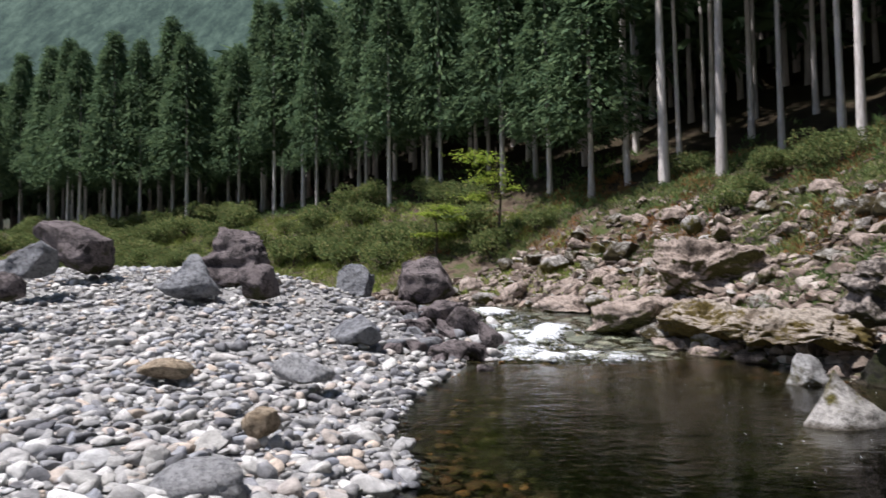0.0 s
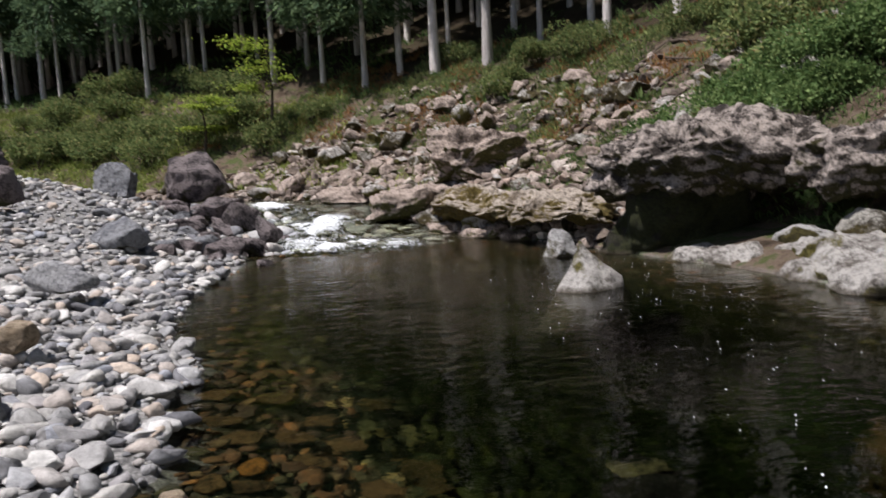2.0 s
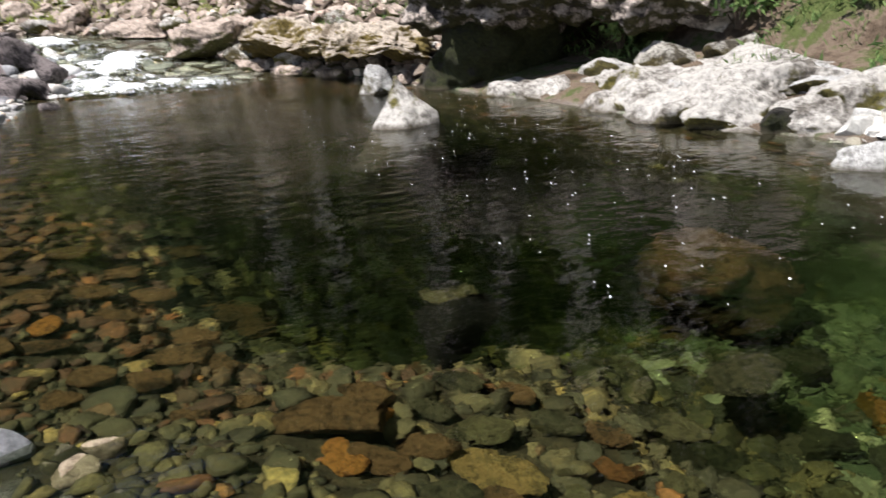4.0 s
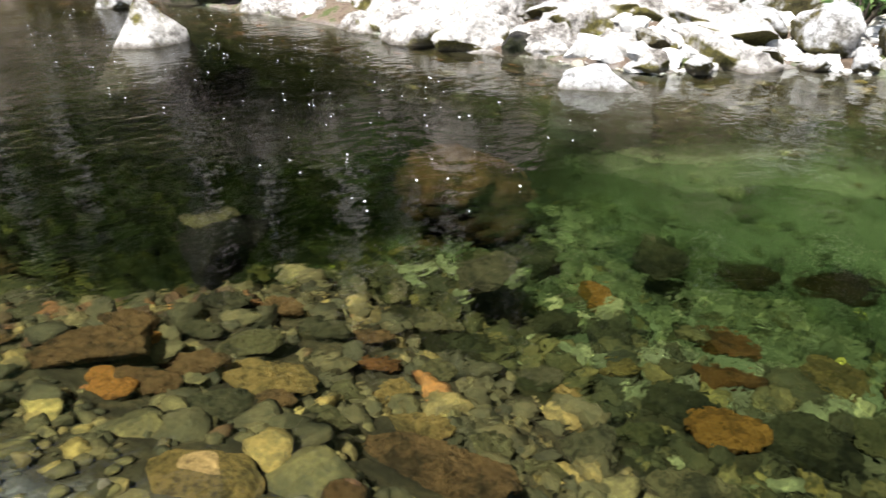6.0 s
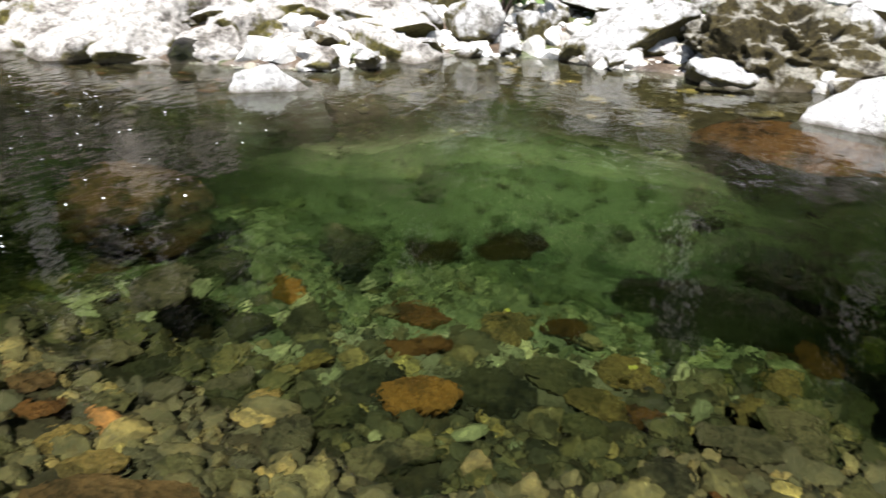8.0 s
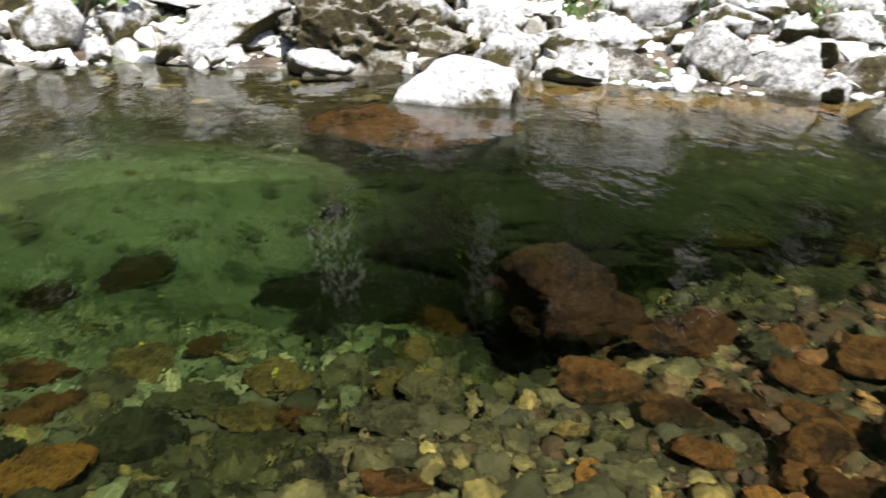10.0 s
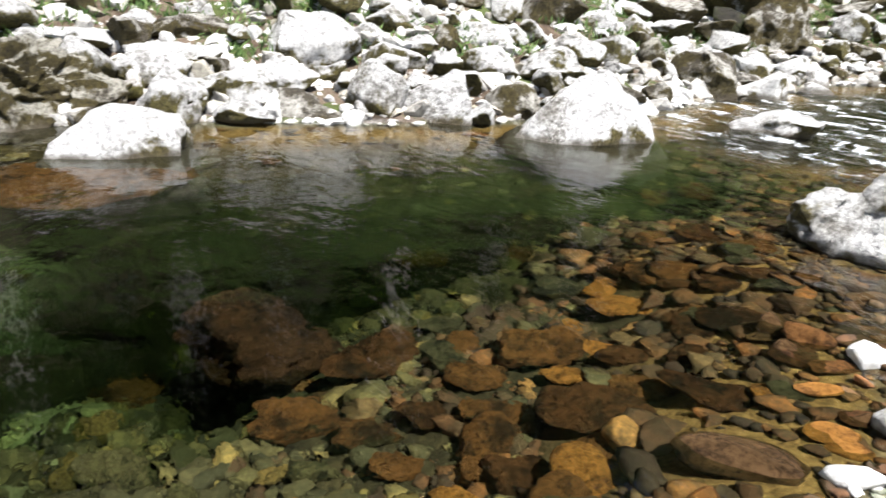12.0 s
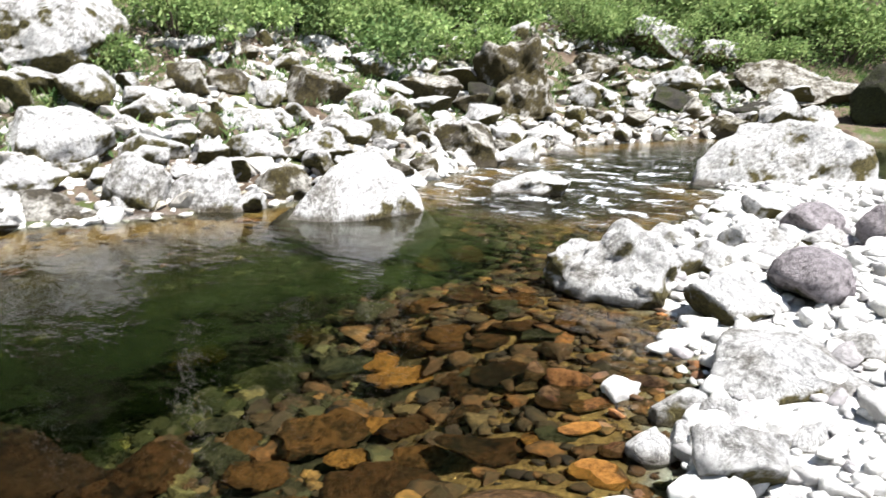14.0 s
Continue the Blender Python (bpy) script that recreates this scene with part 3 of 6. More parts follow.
def boulder(label, x, y, z, w, d, h, turn=0.0, mat="white_rock", seed=0, name="boulder", tilt=0.0, **shape):
    shape.setdefault("sink", max(0.0, z - min(height(x + a, y + b) for a in (-0.5, 0, 0.5) for b in (-0.5, 0, 0.5)) + 0.1) if -0.4 < z < 0 else 0.0)
    shape.setdefault("n", 5 if max(w, h) > 0.9 else 4)
    ob = new(name, rock_mesh(name, w, d, h, seed, M[mat], **shape))
    ob.matrix_world = pose(x, y, z, tilt, 0, turn)
    return tagged(ob, label, "rock" if name != "stone" else "stone")


# stones and boulders on the gravel bank upstream
boulder("large purple-grey boulder lying on the gravel bank", -9.87, 19.06, 1.85, 2.0, 1.6, 1.5, 20, "dark_rock", 1)
boulder("grey-green boulder beside a larger one on the gravel", -9.9, 16.8, 1.75, 1.5, 1.1, 0.9, 10, "blue_rock", 2)
boulder("dark blue-grey boulder on the gravel bank", -7.9, 12.9, 1.3, 0.8, 0.6, 0.55, 30, "dark_rock", 3)
boulder("rounded grey boulder at the edge of the gravel", -5.75, 16.34, 1.25, 1.4, 1.0, 1.0, 15, "blue_rock", 4)
boulder("layered purple-grey boulder on the gravel bank", -5.4, 18.82, 1.4, 2.3, 1.6, 1.6, -10, "dark_rock", 5, layers=1, ridge=0.6, taper=0.35)
boulder("small brown-grey boulder leaning on a layered one", -4.0, 15.68, 1.2, 0.8, 0.7, 0.8, 0, "dark_rock", 6)
boulder("square dark boulder by the head of the rapid", -0.63, 20.46, 0.9, 1.6, 1.3, 1.4, 5, "dark_rock", 7, cuts=12)
boulder("tilted grey boulder at the head of the rapid", -2.57, 20.1, 1.1, 1.1, 0.9, 1.0, 5, "blue_rock", 8)
boulder("grey slab tilted on the gravel bank", -1.55, 12.78, 0.42, 1.1, 0.8, 0.55, -25, "blue_rock", 9)
boulder("flat pale rock beside the rapid", 3.3, 20.6, 0.6, 1.5, 1.0, 0.5, 0, "pink_rock", 10, ridge=0.6)
boulder("wet grey rock beside the rapid", -0.09, 18.37, 0.45, 1.25, 0.9, 0.65, 0, "dark_rock", 11)
boulder("wet dark rock beside the rapid", 0.36, 17.25, 0.25, 0.85, 0.7, 0.7, 0, "dark_rock", 12)
boulder("wet dark rock in the rapid", 0.92, 15.14, 0.1, 0.55, 0.5, 0.6, 0, "dark_rock", 13)
boulder("large blue-grey stone among the cobbles", -1.41, 4.6, 0.12, 0.62, 0.5, 0.3, 15, "grey_stone", 14, "stone", ridge=0.12, cuts=1)
boulder("smooth blue-grey stone among the cobbles", -1.56, 8.58, 0.35, 0.8, 0.55, 0.35, -15, "grey_stone", 15, "stone", ridge=0.12, cuts=1)
boulder("long tan stone among the cobbles", -3.12, 8.34, 0.45, 0.66, 0.4, 0.24, -5, "tan_rock", 16, "stone", ridge=0.12, cuts=1)
boulder("upright brownish stone among the cobbles", -1.36, 5.92, 0.25, 0.30, 0.26, 0.26, 0, "tan_rock", 17, "stone", ridge=0.12, cuts=1)

# far bank from the rapid to the pool's end
boulder("pinkish broken outcrop on the far bank", 6.9, 18.9, 0.9, 3.2, 2.2, 1.6, 0, "pink_rock", 20, n=6, ridge=0.5, jag=1.0)
boulder("pale rock shelf beside the rapid", 4.5, 17.2, 0.2, 2.6, 1.6, 0.8, -15, "pink_rock", 21, ridge=0.7)
boulder("overhanging outcrop speckled with pale lichen", 7.2, 9.35, 0.92, 3.7, 2.5, 0.98, -40, "outcrop", 23, n=6, ridge=0.5, jag=1.3)
# the black recess is put into this wall's colour
boulder("mossy rock wall, painted dark as shade under the overhang", 6.9, 9.9, -0.3, 2.6, 1.8, 1.7, -40, "moss_and_shade", 24, ridge=0.7)
boulder("pale pillar of rock beside the overhang", 8.95, 7.3, 0.7, 1.45, 1.2, 1.85, -40, "outcrop_pale", 25, n=6, ridge=0.35, jag=0.9)
boulder("rough outcrop running on beside the overhang", 8.55, 7.85, 0.85, 2.4, 1.9, 0.95, -50, "outcrop", 65, n=6, ridge=0.5, jag=1.3)
boulder("rough pale outcrop behind the pillar", 9.9, 6.2, 0.7, 2.4, 1.8, 1.35, -50, "outcrop", 66, n=6, ridge=0.5, jag=1.0)
boulder("pointed pale grey rock standing in the pool", 4.05, 7.55, -0.2, 1.8, 1.4, 0.76, 10, "ledge_rock", 26, taper=1.0, peak=0.6, lump=0.08, ridge=0.15)
boulder("small rock behind the pointed one", 5.05, 10.3, -0.2, 0.7, 0.5, 0.64, 10, "white_rock", 27, taper=0.4)
boulder("pale ledge sloping into the pool", 7.2, 7.1, -0.45, 1.7, 1.4, 0.85, -50, "ledge_rock", 28, n=6, ridge=0.7, jag=0.8, taper=0.2)
boulder("grey rock on the ledge under the overhang", 7.35, 7.75, 0.1, 0.8, 0.6, 0.4, -40, "white_rock", 89, ridge=0.5)
boulder("brown mossy rock behind the ledge", 8.0, 7.3, 0.25, 0.9, 0.7, 0.42, -40, "moss_rock", 90, ridge=0.5)
boulder("brown mossy rock behind the ledge", 8.45, 6.5, 0.3, 0.9, 0.7, 0.45, -60, "moss_rock", 91, ridge=0.5)
boulder("pale ledge sloping into the pool", 7.00, 5.70, -0.52, 2.46, 1.76, 0.94, -60, "ledge_rock", 29, n=5, ridge=0.6, jag=0.7, taper=0.2)
boulder("pale ledge sloping into the pool", 7.40, 4.30, -0.52, 2.80, 1.76, 0.87, -70, "ledge_rock", 30, n=5, ridge=0.6, jag=0.7, taper=0.2)
boulder("pale ledge sloping into the pool", 8.10, 3.10, -0.47, 2.58, 1.54, 0.77, -75, "ledge_rock", 31, n=5, ridge=0.6, jag=0.7, taper=0.2)
boulder("pale flat rock behind the ledge", 8.3, 5.9, -0.1, 2.4, 1.5, 0.75, -60, "ledge_rock", 87, ridge=0.35, layers=0.5)
boulder("pale flat rock behind the ledge", 8.9, 4.2, -0.1, 2.2, 1.4, 0.7, -75, "ledge_rock", 88, ridge=0.35, layers=0.5)
boulder("pale rock at the foot of the ledge", 6.45, 8.7, -0.2, 0.9, 0.7, 0.42, -40, "ledge_rock", 92, ridge=0.5)
boulder("pale rock at the foot of the ledge", 6.6, 8.0, -0.25, 1.0, 0.8, 0.5, -60, "ledge_rock", 93, ridge=0.6)
boulder("pale rock at the foot of the ledge", 6.55, 6.7, -0.25, 1.1, 0.8, 0.5, -70, "ledge_rock", 94, ridge=0.6)
boulder("low pale rock at the foot of the ledge", 6.6, 4.9, -0.25, 1.0, 0.7, 0.42, -80, "ledge_rock", 95, ridge=0.6)
boulder("pale flat rock on the far bank behind the ledge", 7.21, 5.41, 0.05, 1.29, 1.03, 0.42, -60, "ledge_rock", 620, ridge=0.5)
boulder("pale flat rock on the far bank behind the ledge", 7.68, 4.82, 0.15, 1.15, 0.92, 0.42, -65, "white_rock", 621, ridge=0.5)
boulder("pale flat rock on the far bank behind the ledge", 8.13, 4.19, 0.21, 1.15, 0.92, 0.46, -70, "ledge_rock", 622, ridge=0.5)
boulder("pale flat rock on the far bank behind the ledge", 6.83, 5.91, -0.05, 1.03, 0.82, 0.39, -75, "white_rock", 623, ridge=0.5)
boulder("pale flat rock on the far bank behind the ledge", 8.34, 3.43, 0.15, 1.06, 0.85, 0.45, -80, "ledge_rock", 624, ridge=0.5)
boulder("pale flat rock on the far bank behind the ledge", 8.64, 2.87, 0.08, 0.80, 0.64, 0.42, -85, "white_rock", 625, ridge=0.5)
boulder("pale ledge rock above the water", 6.69, 5.04, -0.13, 1.20, 0.96, 0.53, -55, "ledge_rock", 640, ridge=0.55, jag=0.4)
boulder("pale ledge rock above the water", 6.85, 4.34, -0.11, 0.91, 0.73, 0.45, -61, "ledge_rock", 641, ridge=0.55, jag=0.4)
boulder("pale ledge rock above the water", 7.27, 4.22, 0.00, 0.94, 0.75, 0.49, -67, "ledge_rock", 642, ridge=0.55, jag=0.4)
boulder("pale ledge rock above the water", 7.27, 5.05, 0.05, 1.32, 1.06, 0.55, -73, "ledge_rock", 643, ridge=0.55, jag=0.4)
boulder("white rock just out of the water", 6.0, 3.12, -0.28, 1.0, 0.75, 0.49, -60, "bleached", 32, ridge=0.25, taper=0.5)
boulder("low white rock rising from the water", 6.85, -1.78, -0.34, 1.34, 0.95, 0.70, -95, "bleached", 33, ridge=0.25, taper=0.3)
boulder("tilted pale slab behind the low white rock", 7.75, -2.4, -0.1, 0.9, 0.7, 0.65, -100, "white_rock", 34, taper=0.5)
boulder("block of rock covered in brown moss", 8.3, -1.1, -0.2, 1.85, 1.2, 1.0, -95, "moss_block", 35, n=6, cuts=2, ridge=0.8, jag=1.4)
boulder("pale boulder at the water's edge", 8.85, 0.35, -0.1, 1.35, 1.1, 0.8, -85, "white_rock", 36, ridge=0.3)
boulder("big white boulder at the outlet of the pool", 5.8, -5.9, -0.38, 1.72, 1.1, 1.02, -130, "bleached", 38, taper=0.38, lump=0.08, ridge=0.22)
boulder("low flat white boulder on the bank", 8.1, -3.35, 0.0, 1.35, 0.9, 0.5, -110, "white_rock", 41)
boulder("dark-edged slab at the water's edge", 7.6, -3.75, -0.1, 1.0, 0.7, 0.38, -112, "moss_rock", 42)
boulder("low rock in the riffle", 5.2, -8.24, -0.15, 0.95, 0.7, 0.36, -140, "bleached", 43)
boulder("white knobbly rock at the tip of the gravel", 2.6, -5.45, -0.2, 0.95, 0.8, 0.66, -150, "bleached", 45, n=5, ridge=0.7, jag=0.9)
boulder("long white boulder downstream on the gravel", 3.0, -11.0, -0.15, 2.3, 1.5, 1.0, 15, "bleached", 46)
boulder("purple-grey stone on the white gravel", 1.84, -7.37, 0.12, 0.5, 0.4, 0.32, 0, "mauve_stone", 47, "stone", ridge=0.1, cuts=-2)
boulder("purple-grey stone on the white gravel", 1.39, -5.62, 0.12, 0.5, 0.42, 0.34, 0, "mauve_stone", 48, "stone", ridge=0.1, cuts=-2)
boulder("purple-grey stone on the white gravel", 1.3, -7.09, 0.15, 0.34, 0.3, 0.38, 0, "mauve_stone", 49, "stone", ridge=0.1, cuts=-2)
boulder("mossy mushroom-shaped rock on the far bank", 9.4, -13.9, 0.1, 1.9, 1.5, 1.9, -140, "moss_rock", 52, ridge=0.7)
boulder("huge white boulder high on the far bank", 11.4, -5.2, 0.9, 2.4, 2.0, 1.5, -110, "white_rock", 71, n=6, ridge=0.3)
# ledge over the pool and the low rocks at its foot
boulder("mossy rock ledge overhanging the pool", 5.95, 12.6, 0.42, 3.4, 2.0, 0.46, -73, "moss_ledge", 80, n=6, ridge=0.6, jag=1.0)
boulder("mossy rock ledge beside the rapid", 5.3, 15.7, 0.35, 3.8, 2.0, 0.55, -73, "moss_ledge", 81, n=6, ridge=0.6, jag=1.0)
# its near-black colour paints the shade below the ledge
boulder("rock painted dark as shade under the mossy ledge", 6.7, 12.6, -0.3, 2.6, 1.4, 0.9, -73, "moss_and_shade", 82, ridge=0.5)
boulder("low pale rock at the foot of the ledge", 4.75, 15.6, -0.1, 1.3, 0.7, 0.36, -70, "pink_rock", 83, ridge=0.4)
boulder("low pale rock at the foot of the ledge", 5.1, 14.3, -0.1, 1.2, 0.6, 0.3, -60, "pink_rock", 84, ridge=0.4)
boulder("low pale rock at the foot of the ledge", 5.5, 13.2, -0.12, 0.9, 0.5, 0.28, -75, "pink_rock", 85, ridge=0.4)
# rocks of the lower far bank and white stones at the edge of the gravel
boulder("pale boulder with a wet mossy foot on the far bank", 7.04, -5.02, -0.05, 0.84, 0.63, 0.57, 221, "white_rock", 501, ridge=0.35)
boulder("pale pointed boulder on the far bank", 7.36, -4.45, 0.00, 0.66, 0.50, 0.60, 221, "white_rock", 502, ridge=0.35, n=4)
boulder("small upright white stone on the far bank", 7.15, -4.13, -0.04, 0.15, 0.12, 0.26, 221, "bleached", 505, ridge=0.20, n=4)
boulder("brown mossy rock on the far bank", 6.86, -5.87, -0.03, 0.69, 0.52, 0.40, 221, "moss_rock", 506, ridge=0.35, n=4)
boulder("pale rock with a mossy underside on the far bank", 7.70, -6.11, 0.21, 0.79, 0.59, 0.47, 221, "white_rock", 507, ridge=0.35)
boulder("pale rock with a mossy side on the far bank", 7.52, -6.91, 0.19, 0.92, 0.69, 0.48, 221, "white_rock", 508, ridge=0.35)
boulder("large white block on the far bank", 8.94, -4.36, 0.29, 1.35, 1.01, 0.69, 221, "bleached", 509, ridge=0.20)
boulder("low pale slab on the far bank", 8.39, -5.19, 0.28, 0.76, 0.57, 0.37, 221, "white_rock", 510, ridge=0.35)
boulder("brown mossy rock on the far bank", 8.66, -6.07, 0.45, 0.52, 0.39, 0.39, 221, "moss_rock", 511, ridge=0.35, n=4)
boulder("flat white rock on the far bank", 8.74, -6.77, 0.53, 0.93, 0.70, 0.33, 221, "bleached", 512, ridge=0.20)
boulder("brown rock speckled with pale lichen on the far bank", 9.35, -8.41, 0.70, 1.06, 0.80, 0.68, 221, "moss_rock", 513, ridge=0.35)
boulder("pale rock on the far bank", 11.07, -11.14, 1.08, 1.12, 0.84, 0.57, 221, "white_rock", 514, ridge=0.35)
boulder("pale rock on the far bank", 9.37, -9.39, 0.64, 0.62, 0.46, 0.36, 221, "white_rock", 515, ridge=0.35, n=4)
boulder("brown rock speckled with pale lichen on the far bank", 10.09, -11.71, 0.52, 1.42, 1.07, 0.70, 221, "moss_rock", 516, ridge=0.35)
boulder("pale rock with a mossy side on the far bank", 8.13, -8.58, 0.26, 0.63, 0.47, 0.49, 221, "white_rock", 517, ridge=0.35, n=4)
boulder("moss-covered rock on the far bank", 8.19, -9.46, 0.23, 0.53, 0.40, 0.46, 221, "moss_block", 518, ridge=0.35, n=4)
boulder("dark mossy rock with a pale top on the far bank", 7.29, -9.52, -0.01, 0.97, 0.73, 0.65, 221, "moss_rock", 519, ridge=0.35)
boulder("white rock on the far bank", 7.78, -11.37, 0.04, 0.59, 0.44, 0.41, 221, "bleached", 520, ridge=0.20, n=4)
boulder("white rock at the water of the far bank", 6.96, -10.47, -0.16, 0.80, 0.60, 0.50, 221, "bleached", 521, ridge=0.20)
boulder("white rock at the water of the far bank", 7.78, -12.30, -0.01, 0.58, 0.43, 0.41, 221, "bleached", 522, ridge=0.20, n=4)
boulder("small white rock at the water of the far bank", 6.93, -8.70, -0.03, 0.33, 0.25, 0.21, 221, "bleached", 523, ridge=0.20, n=4)
boulder("flat white rock at the water of the far bank", 7.10, -12.05, -0.18, 0.62, 0.47, 0.26, 221, "bleached", 524, ridge=0.20, n=4)
boulder("brown rock speckled with pale lichen on the far bank", 10.37, -18.78, 1.01, 1.32, 0.99, 0.76, 221, "moss_rock", 525, ridge=0.35)
boulder("pale rock on the far bank", 9.22, -16.30, 0.36, 0.82, 0.61, 0.74, 221, "white_rock", 526, ridge=0.35)
boulder("pale-topped boulder on the far bank", 8.65, -19.99, 0.64, 1.88, 1.41, 0.77, 221, "white_rock", 527, ridge=0.35)
boulder("dark mossy rock on the far bank", 8.17, -18.84, 0.25, 1.19, 0.89, 0.66, 221, "moss_and_shade", 528, ridge=0.35)
boulder("tall pale rock among bushes on the far bank", 9.70, -21.25, 1.46, 1.94, 1.46, 1.34, 221, "white_rock", 529, ridge=0.35)
boulder("pale rock on the far bank", 8.27, -22.01, 1.26, 1.45, 1.09, 0.84, 221, "white_rock", 530, ridge=0.35)
boulder("broad brown rock speckled with pale lichen on the far bank", 6.13, -21.80, 0.40, 3.06, 2.29, 1.20, 221, "moss_rock", 531, ridge=0.35)
boulder("dark mossy rock on the far bank", 6.52, -19.97, 0.15, 2.25, 1.69, 0.51, 221, "moss_and_shade", 532, ridge=0.35)
boulder("low rock covered in green moss at the far bank", 6.26, -17.98, -0.25, 1.31, 0.98, 0.62, 221, "moss_block", 533, ridge=0.35)
boulder("white rock on the far bank", 5.08, -20.02, 0.04, 1.05, 0.79, 0.54, 221, "bleached", 534, ridge=0.20)
boulder("dark mossy rock on the far bank", 4.15, -21.09, 0.04, 1.25, 0.94, 1.49, 221, "moss_and_shade", 535, ridge=0.35)
boulder("pale slab on the far bank", 10.41, -4.85, 0.96, 0.90, 0.67, 0.40, 221, "white_rock", 536, ridge=0.35)
boulder("pale rock on the far bank", 10.15, -4.33, 0.79, 0.71, 0.53, 0.53, 221, "white_rock", 537, ridge=0.35, n=4)
boulder("flat white rock on the far bank", 9.60, -5.81, 0.77, 0.91, 0.68, 0.36, 221, "bleached", 538, ridge=0.20)
boulder("brown rock speckled with pale lichen on the far bank", 10.04, -6.68, 0.92, 0.73, 0.55, 0.53, 221, "moss_rock", 539, ridge=0.35, n=4)
boulder("pale rock on the far bank", 11.65, -10.56, 1.43, 1.07, 0.80, 0.51, 221, "white_rock", 540, ridge=0.35)
boulder("pale rock on the far bank", 10.89, -8.96, 1.20, 0.81, 0.61, 0.41, 221, "white_rock", 541, ridge=0.35)
boulder("brown mossy rock on the far bank", 9.89, -7.16, 0.95, 0.61, 0.46, 0.41, 221, "moss_rock", 542, ridge=0.35, n=4)
boulder("pale rock on the far bank", 9.02, -5.22, 0.48, 0.59, 0.44, 0.35, 221, "white_rock", 543, ridge=0.35, n=4)
boulder("dark mossy rock on the far bank", 9.67, -13.17, 0.41, 0.82, 0.62, 0.65, 221, "moss_and_shade", 544, ridge=0.35)
boulder("pale rock on the far bank", 8.54, -5.61, 0.38, 0.44, 0.33, 0.35, 221, "white_rock", 545, ridge=0.35, n=4)
boulder("flat white slab on the far bank", 10.09, -1.76, 0.43, 1.59, 1.19, 0.27, 238, "bleached", 546, ridge=0.20)
boulder("mossy rock on the far bank", 9.87, -3.11, 0.51, 1.17, 0.88, 0.38, 238, "moss_rock", 547, ridge=0.35)
boulder("pale slab on the far bank", 9.22, -2.80, 0.28, 1.22, 0.91, 0.29, 238, "white_rock", 548, ridge=0.35)
boulder("pale rock on the far bank", 9.32, -5.71, 0.63, 0.85, 0.64, 0.44, 238, "white_rock", 549, ridge=0.35)
boulder("pale rock on the far bank", 8.10, -4.98, 0.24, 0.47, 0.35, 0.32, 238, "white_rock", 550, ridge=0.35, n=4)
boulder("pale rock on the far bank", 8.82, 1.46, 0.07, 0.40, 0.30, 0.39, 269, "white_rock", 553, ridge=0.35, n=4)
boulder("pale rock on the far bank", 10.03, 0.82, 0.27, 1.43, 1.08, 0.34, 269, "white_rock", 556, ridge=0.35)
boulder("pale rock on the far bank", 9.28, 1.44, 0.18, 0.56, 0.42, 0.37, 307, "white_rock", 557, ridge=0.35, n=4)
boulder("pale boulder over a dark hollow on the far bank", 10.10, 1.05, 0.30, 0.97, 0.73, 0.43, 307, "white_rock", 558, ridge=0.35)
boulder("pale ledge on the far bank", 8.27, 2.87, 0.06, 1.03, 0.77, 0.44, 307, "ledge_rock", 559, ridge=0.35)
boulder("dark wet rock on the far bank", 6.56, 4.45, -0.04, 0.36, 0.27, 0.27, 307, "moss_and_shade", 560, ridge=0.35, n=4)
boulder("rough white rock at the edge of the gravel", 1.70, -5.29, -0.00, 0.61, 0.46, 0.31, 221, "bleached", 562, ridge=0.20, n=4)
boulder("broad flat white slab at the edge of the gravel", 1.14, -4.48, 0.03, 0.83, 0.62, 0.25, 221, "bleached", 563, ridge=0.20)
boulder("white stone at the edge of the gravel", 1.44, -3.85, -0.03, 0.24, 0.18, 0.18, 221, "bleached", 564, ridge=0.20, n=4)
boulder("white stone at the edge of the gravel", 1.24, -3.83, -0.01, 0.22, 0.16, 0.21, 221, "bleached", 565, ridge=0.20, n=4)
boulder("wet white stone at the edge of the gravel", 1.40, -3.51, -0.12, 0.21, 0.16, 0.22, 221, "bleached", 566, ridge=0.20, n=4)
boulder("white stone at the edge of the gravel", 1.29, -3.60, -0.03, 0.17, 0.13, 0.17, 221, "bleached", 567, ridge=0.20, n=4)
boulder("rounded pale stone with dark pits at the edge of the gravel", 1.03, -3.43, -0.00, 0.39, 0.29, 0.31, 221, "bleached", 568, ridge=0.20, n=4)
boulder("white stone at the edge of the gravel", 2.28, -5.78, 0.04, 0.33, 0.25, 0.24, 221, "bleached", 569, ridge=0.20, n=4)
boulder("white stone at the edge of the gravel", 2.08, -5.95, 0.07, 0.37, 0.28, 0.26, 221, "bleached", 570, ridge=0.20, n=4)
boulder("white stone at the edge of the gravel", 2.71, -6.56, 0.01, 0.33, 0.25, 0.25, 221, "bleached", 571, ridge=0.20, n=4)
boulder("white stone at the edge of the gravel", 2.65, -6.93, 0.03, 0.30, 0.23, 0.20, 221, "bleached", 572, ridge=0.20, n=4)
boulder("white stone at the edge of the gravel", 2.43, -8.07, 0.06, 0.43, 0.32, 0.29, 221, "bleached", 573, ridge=0.20, n=4)
boulder("white stone at the edge of the gravel", 2.81, -8.02, 0.00, 0.29, 0.22, 0.20, 221, "bleached", 574, ridge=0.20, n=4)
boulder("white stone at the edge of the gravel", 1.63, -6.98, 0.13, 0.43, 0.32, 0.20, 221, "bleached", 575, ridge=0.20, n=4)
boulder("rough white rock at the edge of the gravel", 1.96, -6.46, 0.12, 0.58, 0.43, 0.28, 221, "bleached", 576, ridge=0.20, n=4)
